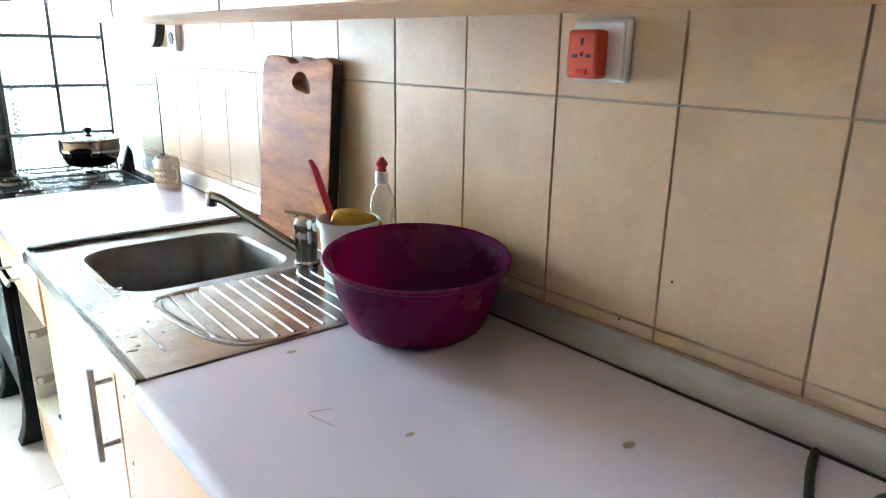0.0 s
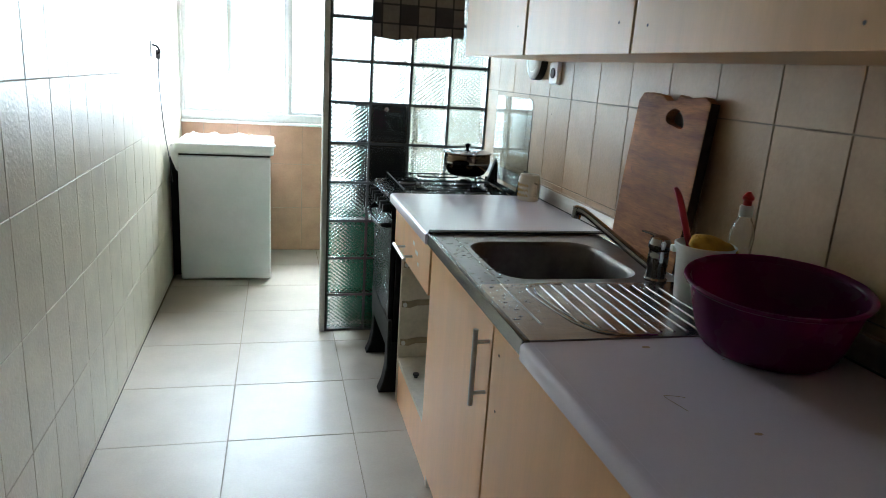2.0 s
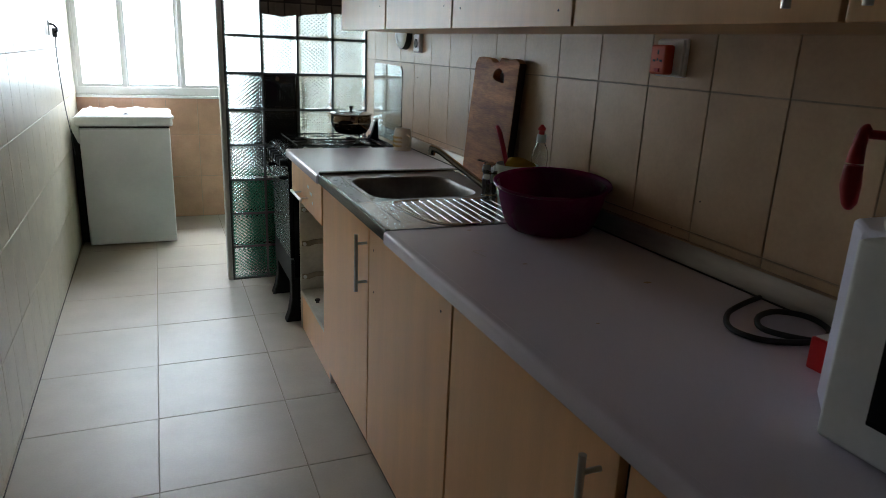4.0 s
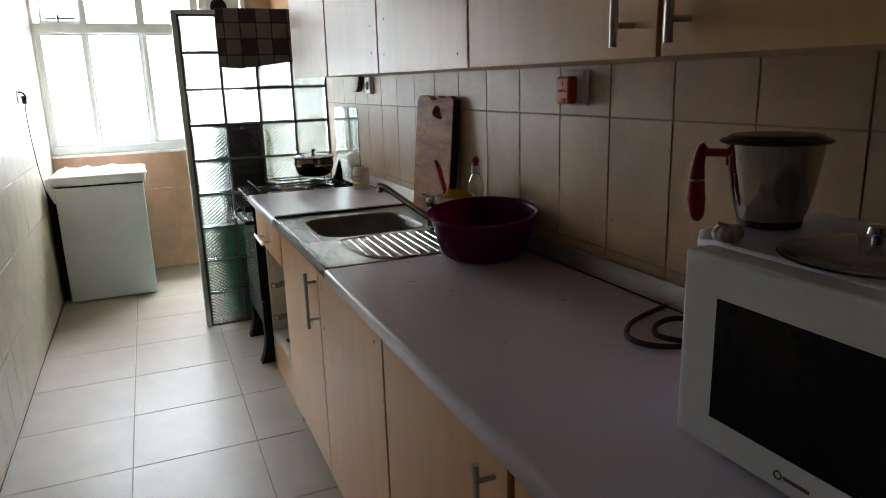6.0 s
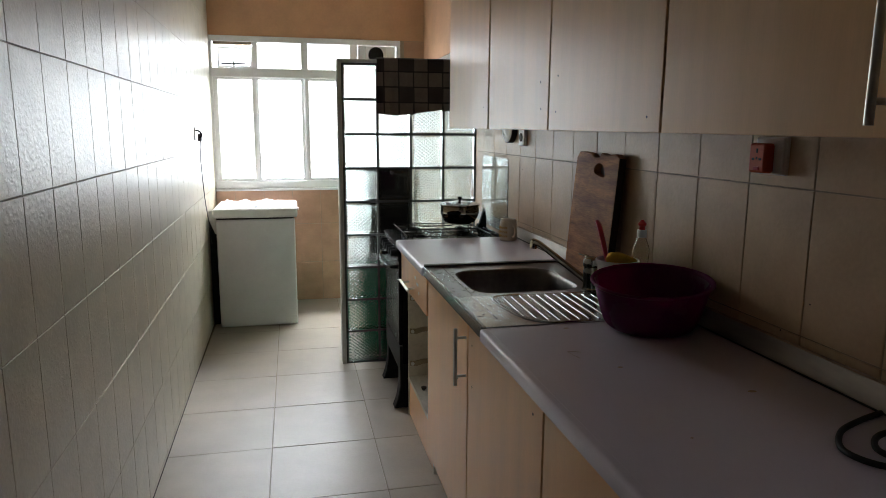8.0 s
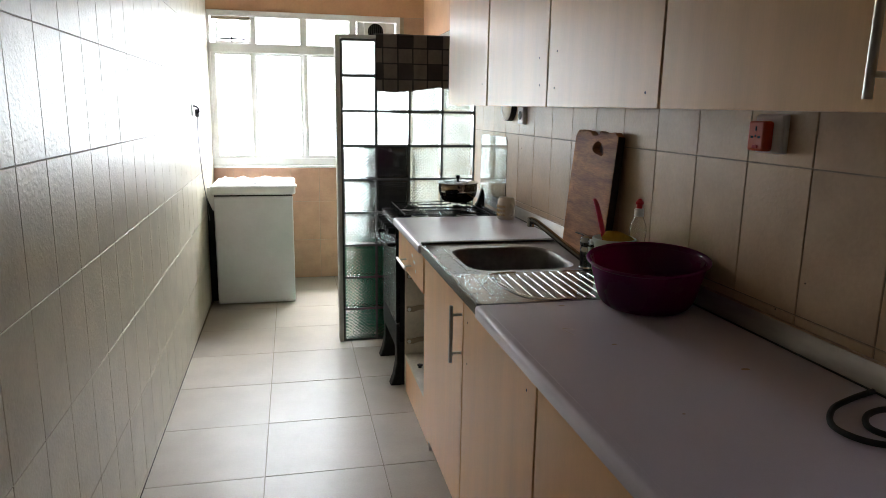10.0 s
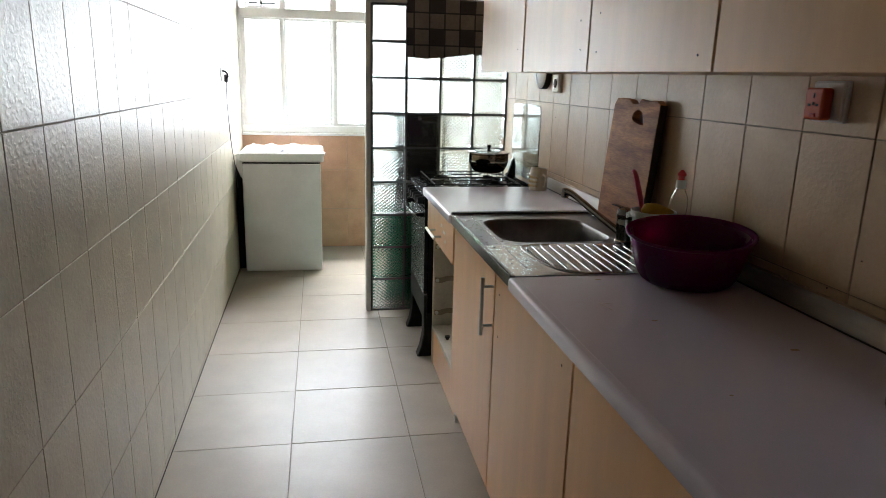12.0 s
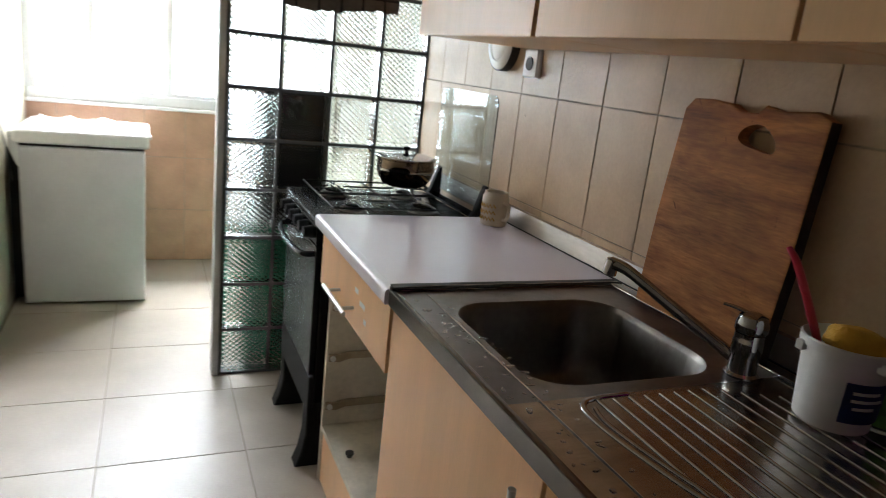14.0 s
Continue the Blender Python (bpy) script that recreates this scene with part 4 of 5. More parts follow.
M["towel"] = plaid("plaid_cloth")
bmx = bmesh.new()
TX0, TX1 = 0.385, 0.832
cols, prof = 36, []
for k in range(15):
    prof.append((3.338 - 0.002 * math.sin(k * 0.5), 1.528 + (1.833 - 1.528) * k / 14))
prof += [(3.345, 1.839), (3.36, 1.8415), (3.39, 1.8415), (3.42, 1.8415), (3.437, 1.839)] + [(3.4425, 1.833 - 0.02 * k) for k in range(1, 9)]
grid = []
for i in range(cols + 1):
    u = i / cols
    row = []
    for k, (y, z) in enumerate(prof):
        low = max(0.0, 1 - k / 14)
        wob = 0.016 * low * math.sin(u * 13 + 0.6 + 1.5 * noise.noise((u * 3, k * 0.12, 2))) + 0.014 * noise.noise((u * 7, k * 0.22, 0)) * low
        drop = -0.014 * low ** 3 * math.sin(u * 5.0 + 0.4) + 0.010 * low ** 3 * noise.noise((u * 14, 1.0, 3))
        row.append(bmx.verts.new((TX0 + (TX1 - TX0) * u + 0.006 * low * noise.noise((k * 0.3, u, 5)), y - abs(wob), z + drop)))
    grid.append(row)
for a, b in zip(grid, grid[1:]):
    for k in range(len(prof) - 1):
        bmx.faces.new((a[k], b[k], b[k + 1], a[k + 1]))
bmesh.ops.recalc_face_normals(bmx, faces=bmx.faces[:])
bmesh.ops.solidify(bmx, geom=bmx.faces[:], thickness=-0.003)
solid("dish_towel", bmx, M["towel"], "dark grey plaid dish towel hung over the glass screen", "towel")


# ---- things at the sink and on the worktop ----
def build_board():
    b = thing("chopping_board", "worn walnut chopping board with a hole, leaning on wall", "chopping board")
    w, h = 0.345, 0.445
    pts = [(0.0, 0.0), (w, 0.0), (w + 0.004, 0.2), (w, h - 0.012), (w - 0.03, h + 0.002), (w - 0.10, h - 0.004), (w - 0.14, h + 0.003), (0.19, h - 0.012), (0.15, h - 0.014), (0.12, h + 0.0), (0.07, h + 0.004), (0.02, h + 0.002), (0.0, h - 0.02), (-0.004, 0.2)]
    bmx = bmesh.new()
    outline_prism(bmx, [(u, v) for u, v in pts], "x", 0.0, 0.028, bevel=0.004)
    slab = part("slab", bmx, M["wood"], b)
    hole = bmesh.new()
    outline_prism(hole, [(0.205 + 0.046 * math.cos(t), h - 0.060 + (0.028 if math.sin(t) > 0 else 0.018) * math.sin(t) - 0.014 * max(0.0, math.cos(t))) for t in [k * math.pi / 9 for k in range(18)]], "x", -0.05, 0.08)
    cutter = new("cutter", mesh_of(hole, "cutter", None, False))
    mod = slab.modifiers.new("hole", "BOOLEAN")
    mod.object, mod.solver = cutter, "EXACT"
    bpy.context.view_layer.update()
    dg = bpy.context.evaluated_depsgraph_get()
    me = bpy.data.meshes.new_from_object(slab.evaluated_get(dg))
    slab.modifiers.clear()
    slab.data = me
    bpy.data.objects.remove(cutter)
    lean = math.degrees(math.atan2(0.038, 0.445))
    b.matrix_basis = Matrix.Translation((0.918, 1.745, 0.9085)) @ Matrix.Rotation(radians(lean), 4, "Y") @ Matrix.Diagonal((1, -1, 1, 1))
    slab.data.flip_normals()
    # long edge on the room's side: dark wood, shade painted in nearly black
    slab.data.materials.append(material("dark_shaded_edge", (0.045, 0.024, 0.014), 0.7, vary=0.3, bump=0.4))
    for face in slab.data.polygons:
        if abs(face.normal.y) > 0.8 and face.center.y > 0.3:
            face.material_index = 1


build_board()


def build_bucket():
    b = thing("white_tub", "small white plastic tub with a printed blue label", "tub")
    c = (0.871, 1.216, 0.9065)
    part("tub", lathe(bmesh.new(), [(0, 0), (0.050, 0), (0.053, 0.003), (0.061, 0.115), (0.066, 0.116), (0.067, 0.129), (0.0645, 0.131), (0.0625, 0.129), (0.058, 0.11), (0.050, 0.006), (0, 0.005)], c), M["white"], b)
    for a in (40, 150, 260):
        d = Vector((math.cos(radians(a)), math.sin(radians(a)), 0))
        p = Vector(c) + d * 0.066 + Vector((0, 0, 0.113))
        part("lug", new_box(p.x - 0.007, p.x + 0.007, p.y - 0.007, p.y + 0.007, p.z - 0.008, p.z + 0.008, bevel=0.003), M["white"], b)
    lab = bmesh.new()
    lo, hi = [], []
    for k in range(11):
        t = radians(222 + 8 * k)
        lo.append(lab.verts.new((c[0] + 0.0572 * math.cos(t), c[1] + 0.0572 * math.sin(t), c[2] + 0.022)))
        hi.append(lab.verts.new((c[0] + 0.0608 * math.cos(t), c[1] + 0.0608 * math.sin(t), c[2] + 0.085)))
    for k in range(10):
        lab.faces.new((lo[k], lo[k + 1], hi[k + 1], hi[k]))
    bmesh.ops.solidify(lab, geom=lab.faces[:], thickness=-0.0006)
    label = part("label", lab, M["label_blue"], b, "dark blue printed label")
    for z, t0, n in ((0.068, 232, 5), (0.056, 232, 6), (0.044, 236, 4)):
        tb = bmesh.new()
        a, d2 = [], []
        for k in range(n + 1):
            t = radians(t0 + 8 * k)
            r = 0.0572 + 0.0036 * (z - 0.022) / 0.063 + 0.0012
            a.append(tb.verts.new((c[0] + r * math.cos(t), c[1] + r * math.sin(t), c[2] + z)))
            d2.append(tb.verts.new((c[0] + r * math.cos(t), c[1] + r * math.sin(t), c[2] + z + 0.005)))
        for k in range(n):
            tb.faces.new((a[k], a[k + 1], d2[k + 1], d2[k]))
        part("text_bar", tb, M["white"], label)


build_bucket()
bmx = bmesh.new()
bmesh.ops.create_icosphere(bmx, subdivisions=4, radius=1.0)
for v in bmx.verts:
    k = 1 + 0.10 * noise.noise(v.co * 2.3) + 0.04 * noise.noise(v.co * 9.0)
    v.co = Vector((math.copysign(abs(v.co.x) ** 0.8, v.co.x) * 0.052 * k, math.copysign(abs(v.co.y) ** 0.8, v.co.y) * 0.036 * k, math.copysign(abs(v.co.z) ** 0.7, v.co.z) * 0.024 * k))
bmesh.ops.transform(bmx, matrix=pose(0.882, 1.203, 1.030, -20, 14, -38), verts=bmx.verts[:])
solid("yellow_sponge", bmx, M["sponge"], "worn yellow sponge in the white tub", "sponge")
pink = thing("pink_brush", "long pink plastic handle standing in the white tub", "brush")
part("handle", tube(bmesh.new(), [(0.872, 1.222, 0.92), (0.866, 1.245, 0.98), (0.862, 1.264, 1.022), (0.860, 1.295, 1.075), (0.859, 1.326, 1.122), (0.858, 1.345, 1.141)], [0.007, 0.0075, 0.0085, 0.009, 0.0085, 0.006], 14, flat=0.6), M["pink"], pink)


def build_bottle():
    b = thing("soap_bottle", "clear plastic dish soap bottle with a red push cap", "bottle")
    c = (0.925, 1.172, 0.909)
    part("bottle_wall", lathe(bmesh.new(), [(0, 0), (0.023, 0), (0.026, 0.006), (0.026, 0.07), (0.0225, 0.10), (0.0235, 0.13), (0.026, 0.155), (0.024, 0.175), (0.014, 0.198), (0.0125, 0.202), (0.0105, 0.202), (0.0125, 0.196), (0.0225, 0.174), (0.0245, 0.155), (0.022, 0.13), (0.021, 0.10), (0.0245, 0.07), (0.0245, 0.006), (0, 0.003)], c, 28), M["bottle"], b)
    part("label", lathe(bmesh.new(), [(0.0264, 0.010), (0.0267, 0.011), (0.0267, 0.066), (0.0264, 0.067)], c, 28), material("green_print", (0.16, 0.42, 0.07), 0.35, vary=0.3, scale=40), b, "green printed label")
    cap = part("cap", lathe(bmesh.new(), [(0.0145, 0.2025), (0.0145, 0.222), (0.013, 0.226), (0, 0.226)], c, 24), M["white"], b)
    part("nozzle", lathe(bmesh.new(), [(0.009, 0.2262), (0.009, 0.236), (0.0125, 0.240), (0.0125, 0.245), (0.006, 0.253), (0.004, 0.256), (0, 0.256)], c, 16), M["red"], cap)


M["bottle"] = clear_glass("clear_plastic", (0.97, 0.98, 0.97), 0.05, 1.3)
build_bottle()
basin = thing("purple_basin", "large purple plastic washing basin on the worktop", "basin")
BC = (0.830, 0.934, 0.9005)


def warped(bm):
    """The rim of the soft basin has sagged towards the room; the foot stays flat."""
    for v in bm.verts:
        h = (v.co.z - BC[2]) / 0.136
        away = (v.co.x - BC[0]) * 0.62 + (v.co.y - BC[1]) * 0.78
        v.co.z += 0.088 * away * max(0.0, h) ** 1.2
    return bm


part("bowl", warped(lathe(bmesh.new(), [(0, 0.004), (0.078, 0.004), (0.081, 0.0), (0.092, 0.0), (0.104, 0.003), (0.115, 0.011), (0.124, 0.024), (0.131, 0.042), (0.1425, 0.085), (0.151, 0.119), (0.1525, 0.125), (0.150, 0.125), (0.1485, 0.119), (0.140, 0.085), (0.1285, 0.042), (0.1215, 0.025), (0.1125, 0.0125), (0.102, 0.0055), (0.092, 0.0035), (0.083, 0.0035), (0.078, 0.0075), (0, 0.0075)], BC, 96)), M["purple"], basin)
part("rim", warped(lathe(bmesh.new(), [(0.150, 0.1253), (0.1535, 0.1253), (0.159, 0.1270), (0.1625, 0.1300), (0.1630, 0.1330), (0.1615, 0.1355), (0.1575, 0.1365), (0.153, 0.1345), (0.150, 0.1305), (0.150, 0.1253)], BC, 96)), M["purple"], basin, "rolled basin rim")

mug = thing("chevron_mug", "white mug with mustard chevrons on the worktop by the hob", "mug")
MC = (0.915, 2.452, 0.9005)
part("cup", lathe(bmesh.new(), [(0, 0), (0.040, 0), (0.042, 0.004), (0.042, 0.088), (0.037, 0.097), (0.037, 0.104), (0.034, 0.104), (0.034, 0.096), (0.038, 0.086), (0.038, 0.006), (0, 0.006)], MC, 36), M["mug"], mug)
for z in (0.018, 0.038, 0.058):
    pts = []
    for k in range(11):
        t = radians(165 + 8 * k)
        pts.append((MC[0] + 0.0422 * math.cos(t), MC[1] + 0.0422 * math.sin(t), MC[2] + z + (0.010 if k % 2 else 0.0)))
    part("chevron", tube(bmesh.new(), pts, 0.003, 6, steps=1), M["mustard"], mug)
hd = Vector((math.cos(radians(283)), math.sin(radians(283)), 0))
part("handle", tube(bmesh.new(), [Vector(MC) + hd * 0.040 + Vector((0, 0, 0.075)), Vector(MC) + hd * 0.062 + Vector((0, 0, 0.072)), Vector(MC) + hd * 0.066 + Vector((0, 0, 0.048)), Vector(MC) + hd * 0.058 + Vector((0, 0, 0.026)), Vector(MC) + hd * 0.040 + Vector((0, 0, 0.022))], 0.005, 10), M["mug"], mug)


# ---- sockets and fittings on the walls ----
def socket(name, y0, y1, z0, z1, label):
    s = thing(name, label, "socket")
    part("back_box", new_box(0.979, 0.9895, y0, y1, z0, z1, bevel=0.003), M["white"], s)
    part("face_plate", new_box(0.972, 0.9795, y0 + 0.004, y1 - 0.004, z0 + 0.003, z1 - 0.003, bevel=0.003), M["white"], s)
    return s


s1 = socket("wall_socket", 0.645, 0.744, 1.332, 1.420, "cream wall socket plate with an orange adaptor plugged in")
ad = thing("orange_adaptor", "orange multi-plug adaptor with a lit red switch", "adaptor")
part("adaptor_body", new_box(0.944, 0.9715, 0.672, 0.728, 1.337, 1.405, bevel=0.006, seg=3), M["orange"], ad)
part("switch", new_box(0.941, 0.9445, 0.688, 0.706, 1.343, 1.351, bevel=0.001), M["red"], ad)
for dy, dz, w, h in ((0.0, 0.045, 0.004, 0.010), (-0.012, 0.028, 0.008, 0.005), (0.012, 0.028, 0.008, 0.005), (0.0, 0.030, 0.004, 0.006)):
    part("slot", new_box(0.9430, 0.9445, 0.699 + dy - w / 2, 0.699 + dy + w / 2, 1.338 + dz, 1.338 + dz + h), M["edge_dark"], ad)
s2 = socket("wall_socket", 2.415, 2.50, 1.356, 1.440, "small white wall socket")
part("round_inset", rod(bmesh.new(), (0.9685, 2.457, 1.398), (0.9718, 2.457, 1.398), 0.020, 24), M["edge_dark"], s2)
fan = thing("round_wall_fitting", "round white wall fitting with a dark rim under the cabinet", "fitting")
part("rim", rod(bmesh.new(), (0.962, 2.645, 1.452), (0.9895, 2.645, 1.452), 0.084, 48), M["dark_box"], fan)
part("disc", lathe(bmesh.new(), [(0, 0.010), (0.045, 0.009), (0.050, 0.006), (0.054, 0.009), (0.072, 0.007), (0.080, 0.002), (0.081, -0.002)], (0, 0, 0), 48), M["white"], fan).matrix_basis = Matrix.Translation((0.9615, 2.645, 1.452)) @ Matrix.Rotation(radians(-90), 4, "Y")

M["grey_cord"] = material("grey_rubber", (0.09, 0.09, 0.095), 0.5, vary=0.1)
hook = thing("wall_hook", "dark metal hooks on the tiled wall with a cord", "hook")
part("plate", new_box(-0.6995, -0.692, 3.80, 3.83, 1.36, 1.44, bevel=0.003), M["white"], hook)
part("hook_arm", tube(bmesh.new(), [(-0.693, 3.815, 1.42), (-0.67, 3.815, 1.415), (-0.655, 3.815, 1.39), (-0.67, 3.815, 1.375)], 0.005), M["black_matt"], hook)
part("plug", new_box(-0.6995, -0.675, 3.955, 3.99, 1.35, 1.40, bevel=0.006), M["grey_cord"], hook)
cord = solid("hanging_cord", tube(bmesh.new(), [(-0.685, 3.972, 1.355), (-0.692, 3.99, 1.28), (-0.694, 4.03, 1.15), (-0.694, 4.12, 0.95), (-0.694, 4.26, 0.78), (-0.690, 4.34, 0.62), (-0.688, 4.45, 0.45)], 0.0028, 8), M["grey_cord"], "thin dark cord hanging down to the fridge", "cord")
pts = [(0.965, 0.31, 0.907), (0.90, 0.29, 0.907), (0.825, 0.255, 0.907), (0.775, 0.195, 0.907), (0.795, 0.135, 0.907), (0.875, 0.105, 0.907), (0.945, 0.13, 0.908), (0.955, 0.185, 0.913), (0.91, 0.22, 0.916), (0.855, 0.21, 0.915), (0.825, 0.175, 0.911), (0.845, 0.135, 0.909), (0.90, 0.08, 0.907), (0.93, 0.0, 0.907), (0.935, -0.035, 0.907)]
solid("power_cable", tube(bmesh.new(), pts, 0.0055, 10), M["rubber"], "black coiled power cable on the worktop", "cable")


# ---- microwave and jug ----
def build_microwave():
    m = thing("microwave", "white microwave oven with a dark door window", "microwave")
    x0, x1, y0, y1, z0, z1 = 0.654, 0.955, -0.575, -0.042, 0.906, 1.176
    body = [(x1, y1), (0.705, y1), (x0, y1 - 0.05), (x0, y0), (x1, y0)]
    part("case", outline_prism(bmesh.new(), body, "z", z0, z1, bevel=0.008, seg=3), M["lilac_white"], m)
    d = part("door", new_box(0.608, x0 - 0.0005, -0.47, -0.119, z0 + 0.002, z1 - 0.002, bevel=0.006, seg=3), M["white"], m)
    part("door_window", new_box(0.6062, 0.6085, -0.445, -0.181, 0.956, 1.120, bevel=0.0008), M["black"], d)
    part("control_panel", new_box(0.608, x0 - 0.0005, y0 + 0.004, -0.472, z0 + 0.002, z1 - 0.002, bevel=0.006, seg=3), M["white"], m)
    for z in (0.98, 1.09):
        part("dial", rod(bmesh.new(), (0.586, -0.523, z), (0.608, -0.523, z), 0.024, 28, 0.021), M["white"], m)
    part("logo_mark", lathe(bmesh.new(), [(0.004, 0), (0.006, 0), (0.006, 0.0008), (0.004, 0.0008), (0.004, 0)], (0, 0, 0), 18), M["dark_steel"], d).matrix_basis = Matrix.Translation((0.608, -0.292, 0.930)) @ Matrix.Rotation(radians(-90), 4, "Y")
    part("logo_bar", new_box(0.6072, 0.6082, -0.335, -0.300, 0.928, 0.9325), M["dark_steel"], d)
    for x in (0.68, 0.92):
        for y in (-0.54, -0.13):
            part("foot", rod(bmesh.new(), (x, y, 0.9005), (x, y, 0.907), 0.014), M["rubber"], m)


M["lilac_white"] = material("lilac_white_enamel", (0.66, 0.65, 0.76), 0.28, vary=0.06, spots=0.1)
build_microwave()


def build_jug():
    j = thing("mixer_jug", "steel mixer jug with dark lid and red handle on microwave", "jug")
    c = (0.802, -0.081, 1.1765)
    j.matrix_basis = Matrix.Translation(c) @ Matrix.Diagonal((0.96, 0.96, 1.07, 1)) @ Matrix.Translation([-v for v in c])
    part("jar", lathe(bmesh.new(), [(0, 0.0), (0.040, 0.0), (0.0425, 0.003), (0.0475, 0.012), (0.0535, 0.028), (0.0595, 0.053), (0.0650, 0.085), (0.0672, 0.104), (0.0689, 0.1145), (0.0665, 0.1145), (0.0635, 0.085), (0.058, 0.053), (0.046, 0.014), (0, 0.008)], c, 48), M["mirror_steel"], j)
    part("base_ring", lathe(bmesh.new(), [(0.0405, 0.0000), (0.0450, 0.0010), (0.0465, 0.0060), (0.0470, 0.0105)], c, 48), M["rubber"], j)
    lid = part("lid", lathe(bmesh.new(), [(0.0636, 0.1150), (0.0763, 0.1150), (0.0800, 0.1171), (0.0774, 0.1198), (0.0700, 0.1214), (0.0636, 0.1256), (0.0551, 0.1267), (0, 0.1277)], c, 48), M["smoke"], j, "smoky brown plastic lid")
    d = Vector((-0.72, 0.69, 0)).normalized()
    cc = Vector(c)
    z = Vector((0, 0, 1))
    part("handle", tube(bmesh.new(), [cc + d * 0.098 + z * 0.110, cc + d * 0.104 + z * 0.104, cc + d * 0.108 + z * 0.086, cc + d * 0.109 + z * 0.060, cc + d * 0.108 + z * 0.034, cc + d * 0.105 + z * 0.010, cc + d * 0.103 + z * 0.002], [0.005, 0.0085, 0.0095, 0.0125, 0.0145, 0.0105, 0.003], 14, flat=1.0), M["dark_red"], j)
    part("handle_arm", tube(bmesh.new(), [cc + d * 0.062 + z * 0.100, cc + d * 0.082 + z * 0.1005, cc + d * 0.104 + z * 0.101], 0.0075, 12, flat=0.8), M["dark_red"], j)
    part("handle_mount", new_box(c[0] + d.x * 0.062 - 0.006, c[0] + d.x * 0.062 + 0.006, c[1] + d.y * 0.062 - 0.006, c[1] + d.y * 0.062 + 0.006, c[2] + 0.082, c[2] + 0.104, bevel=0.003), M["chrome"], j)


M["mirror_steel"] = material("polished_steel", (0.46, 0.44, 0.41), 0.09, 1.0, vary=0.05, bump=0.02)
M["dark_red"] = material("dark_red_plastic", (0.28, 0.008, 0.008), 0.5, shine=0.25, vary=0.06)
M["smoke"] = material("smoky_plastic", (0.05, 0.035, 0.025), 0.25, vary=0.15)
build_jug()


def build_garlic():
    g = thing("garlic_bulb", "white garlic bulb on the microwave", "garlic")
    for k in range(7):
        a = 2 * math.pi * k / 7
        bmx = bmesh.new()
        bmesh.ops.create_uvsphere(bmx, u_segments=14, v_segments=10, radius=0.0115, matrix=Matrix.Translation((0.672 + 0.0095 * math.cos(a), -0.128 + 0.0095 * math.sin(a), 1.1877)) @ Matrix.Diagonal((1, 1, 0.98, 1)))
        part("clove", bmx, M["garlic"], g)
    part("stalk", rod(bmesh.new(), (0.672, -0.128, 1.192), (0.660, -0.120, 1.203), 0.006, 10, 0.002), M["garlic"], g)


build_garlic()
plate = thing("glass_tray", "round clear glass lid with a metal knob lying on the microwave", "glass lid")
PC = (0.757, -0.277, 1.1765)
part("disc", lathe(bmesh.new(), [(0, 0.012), (0.07, 0.010), (0.100, 0.003), (0.106, 0.0), (0.109, 0.002), (0.106, 0.005), (0.07, 0.014), (0, 0.016)], PC, 48), M["lid_glass"], plate)
part("knob", lathe(bmesh.new(), [(0.006, 0.016), (0.006, 0.024), (0.013, 0.030), (0.011, 0.038), (0, 0.040)], PC, 18), M["chrome"], plate)


packet = thing("red_packet", "small red packet standing beside the white microwave", "packet")
part("box", new_box(0.785, 0.83, -0.025, 0.045, 0.9005, 0.955, bevel=0.003), M["red"], packet)
part("flap", new_box(0.790, 0.825, -0.020, 0.040, 0.9552, 0.957, bevel=0.0005), M["white"], packet)

for y, z in ((2.473, 1.242), (0.542, 1.058), (0.624, 0.975)):
    solid("plug_mark", rod(bmesh.new(), (EAST - 0.0012, y, z), (EAST + 0.001, y, z), 0.002, 8), M["edge_dark"], "small dark drill mark in a wall tile", "mark", group="drill marks in the tiles")

# ---- tiles, piece by piece ----
TILES = {}


def tile_mesh(w, h, mat, name, gap=0.0016, chamfer=0.0009, out=0.003):
    key = (round(w, 3), round(h, 3), name)
    if key in TILES:
        return TILES[key]
    a, b = w / 2 - gap, h / 2 - gap
    c, d = a - chamfer, b - chamfer
    v = [(-a, -b, -out), (a, -b, -out), (a, b, -out), (-a, b, -out), (-a, -b, -chamfer), (a, -b, -chamfer), (a, b, -chamfer), (-a, b, -chamfer), (-c, -d, 0), (c, -d, 0), (c, d, 0), (-c, d, 0)]
    f = [(8, 9, 10, 11)]
    for k in range(4):
        j = (k + 1) % 4
        f += [(k, j, 4 + j, 4 + k), (4 + k, 4 + j, 8 + j, 8 + k)]
    me = bpy.data.meshes.new(name)
    me.from_pydata(v, [], f)
    me.materials.append(mat)
    TILES[key] = me
    return me


def cuts(lo, hi, joint, pitch):
    k0 = math.floor((lo - joint) / pitch)
    edges = [lo] + [joint + k * pitch for k in range(k0, k0 + 200) if lo + 0.01 < joint + k * pitch < hi - 0.01] + [hi]
    return list(zip(edges, edges[1:]))


def lay(parent, us, vs, mat, place, name="tile", skip=None, **k):
    for u0, u1 in us:
        for v0, v1 in vs:
            if skip and skip((u0 + u1) / 2, (v0 + v1) / 2):
                continue
            ob = new(name, tile_mesh(u1 - u0, v1 - v0, mat, name + "_" + mat.name, **k))
            ob.parent = parent
            tilt = pose(0, 0, 0, random.uniform(-0.12, 0.12), random.uniform(-0.12, 0.12), 0)
            ob.matrix_basis = place((u0 + u1) / 2, (v0 + v1) / 2) @ tilt


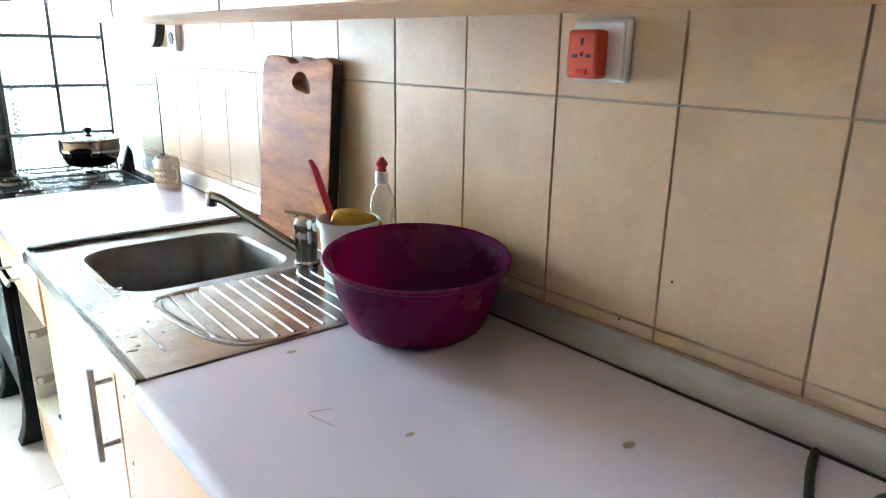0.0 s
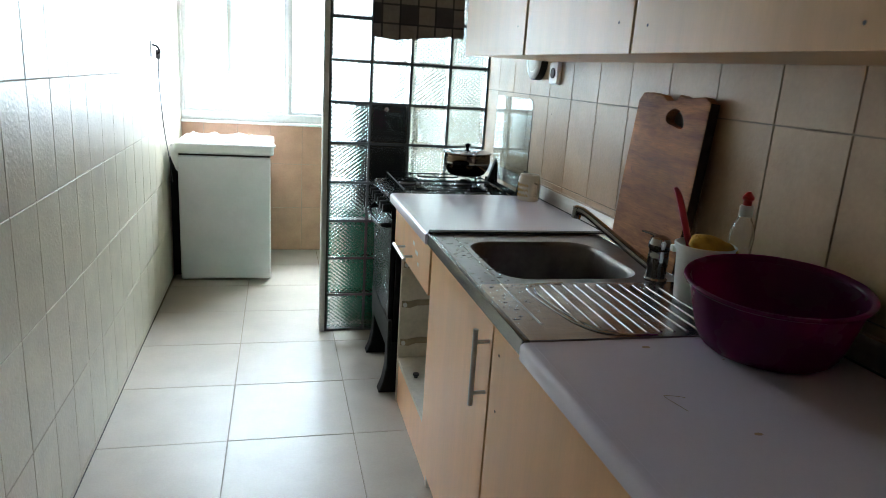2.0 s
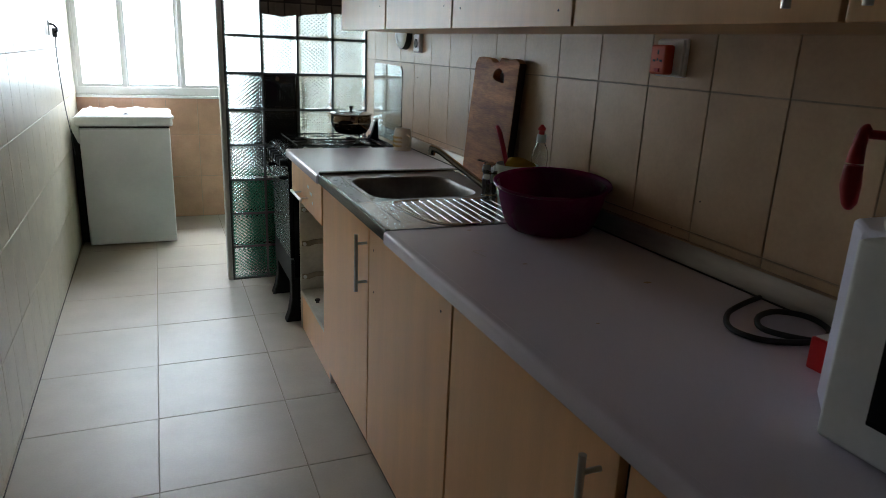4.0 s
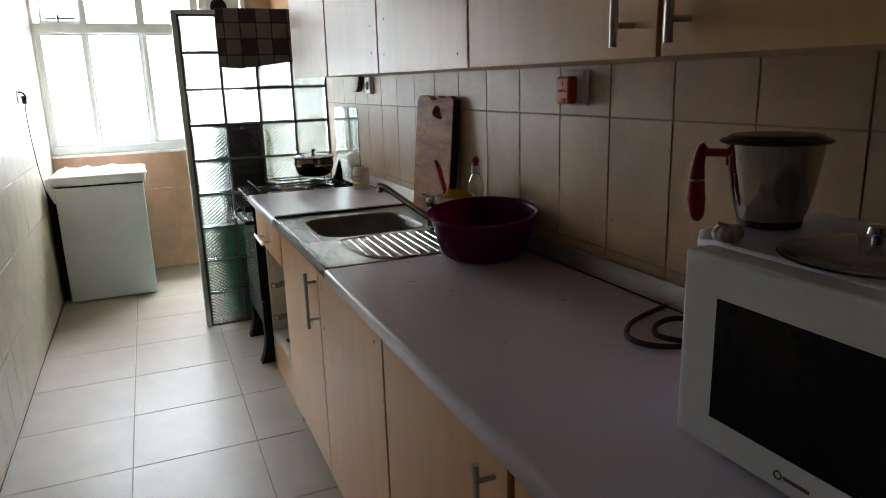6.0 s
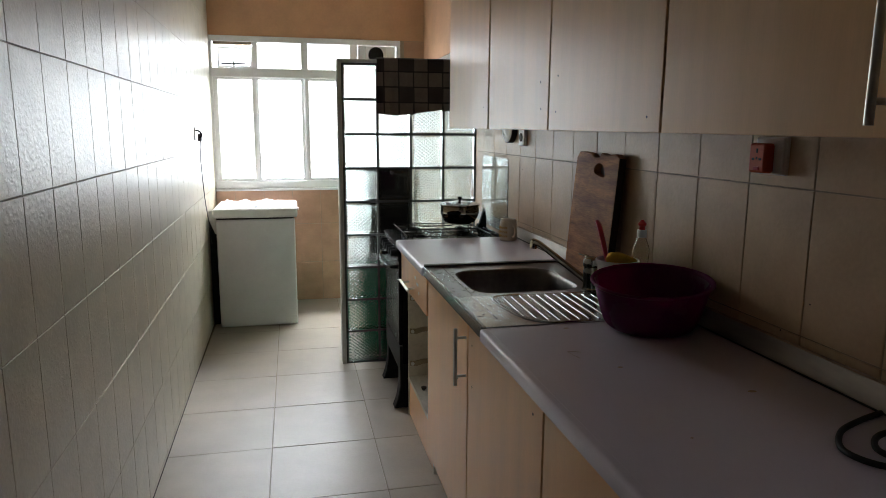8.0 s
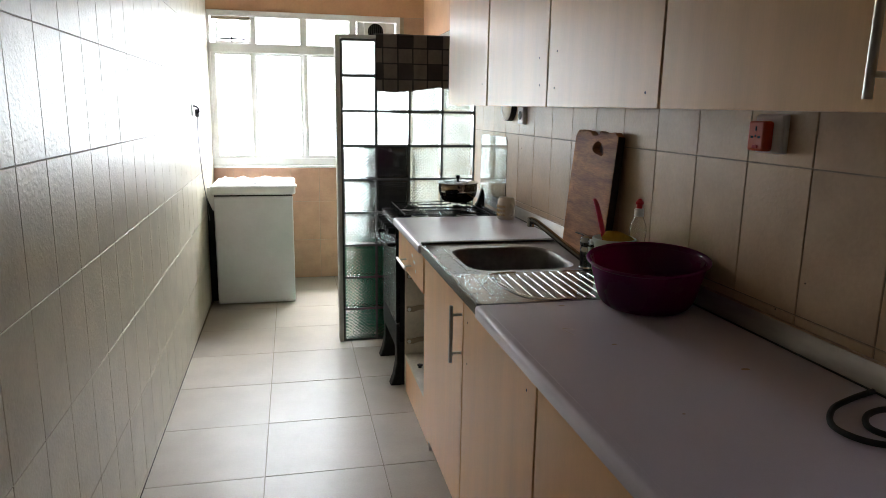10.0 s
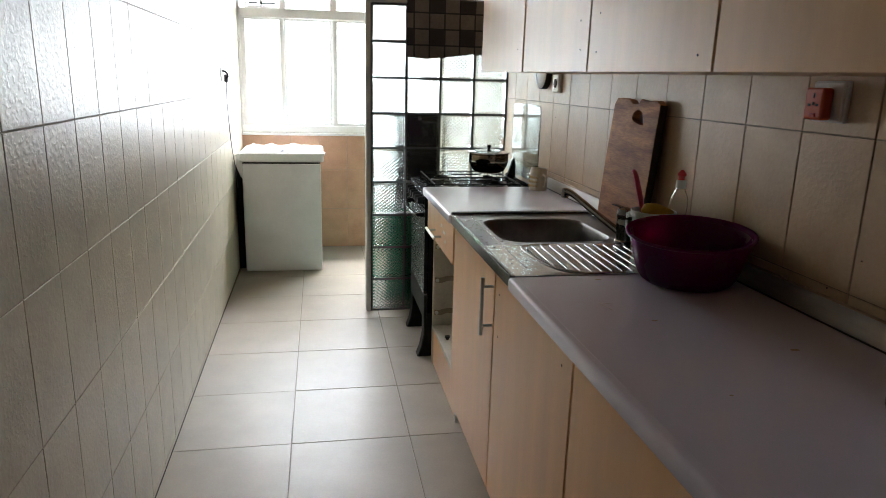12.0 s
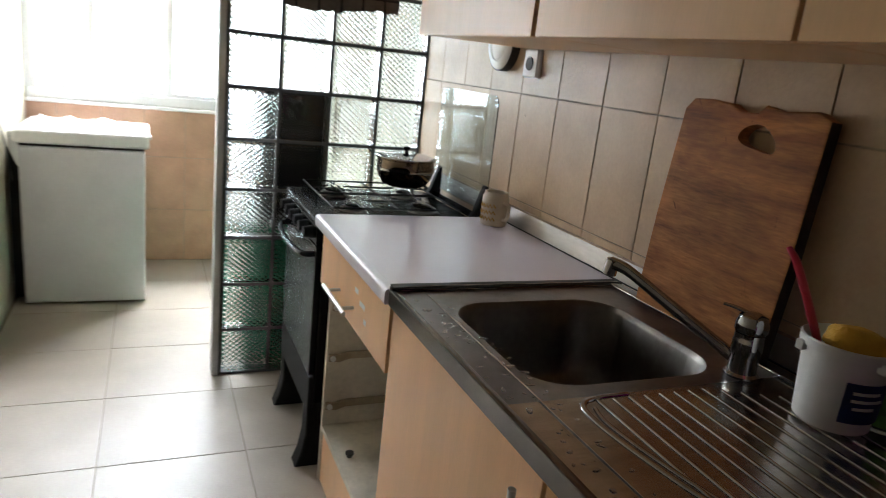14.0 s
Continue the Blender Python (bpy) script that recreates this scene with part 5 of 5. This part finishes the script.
TW, TH = 0.2175, 0.3265
rows = cuts(0.0, TOP, 0.0, TH)
to_west = Matrix(((0, 0, -1), (-1, 0, 0), (0, 1, 0))).to_4x4()
to_east = Matrix(((0, 0, 1), (1, 0, 0), (0, 1, 0))).to_4x4()
to_south = Matrix(((1, 0, 0), (0, 0, -1), (0, 1, 0))).to_4x4()
# Shaded tile copy up to the screen, the paler original beyond it.
lay(wall_east, cuts(SOUTH, 3.35, 0.78, TW), rows, M["tile_shaded"], lambda u, v: Matrix.Translation((EAST, u, v)) @ to_west, gap=0.0018)
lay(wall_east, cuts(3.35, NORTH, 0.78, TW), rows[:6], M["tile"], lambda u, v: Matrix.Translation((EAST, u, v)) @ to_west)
part("plaster", new_box(EAST - 0.001, EAST + 0.003, 3.35, NORTH, rows[6][0] + 0.002, TOP), M["paint"], wall_east, "plain orange-brown painted plaster")
part("plaster", new_box(WEST - 0.04, EAST - 0.002, NORTH - 0.001, NORTH + 0.003, WZ1 + 0.001, TOP), M["paint"], wall_north, "plain orange-brown painted plaster")
WEST_TURN = Matrix.Translation((WEST, 3.2, 0)) @ Matrix.Rotation(radians(0.6), 4, "Z") @ Matrix.Translation((-WEST, -3.2, 0))
wall_west.matrix_basis = WEST_TURN
lay(wall_west, cuts(SOUTH, NORTH, 0.914, 0.197), cuts(0.0, TOP, 1.288, 0.3165), M["tile"], lambda u, v: Matrix.Translation((WEST, u, v)) @ to_east)
joint = setting("floor_joint_west", new_box(WEST - 0.002, WEST + 0.0035, SOUTH, NORTH - 0.002, 0.0004, 0.0045, bevel=0.001), M["edge_dark"], "dark open joint where floor meets the tiled wall", "trim")
joint.matrix_basis = WEST_TURN
lay(wall_north, cuts(WEST - 0.04, EAST, -0.572, 0.2285), cuts(0.0, 0.935, 0.0, TH), M["peach"], lambda u, v: Matrix.Translation((u, NORTH, v)) @ to_south)
lay(wall_north, cuts(WX1 + 0.03, EAST, 2.0, 5.0), cuts(0.935, WZ1, 0.0, TH), M["peach"], lambda u, v: Matrix.Translation((u, NORTH, v)) @ to_south)
lay(floor, cuts(WEST, EAST, -0.241, 0.467), cuts(SOUTH, NORTH, 2.285, 0.468), M["floor_tile"], lambda u, v: Matrix.Translation((u, v, 0.0)), name="floor_tile", gap=0.0017, chamfer=0.001)
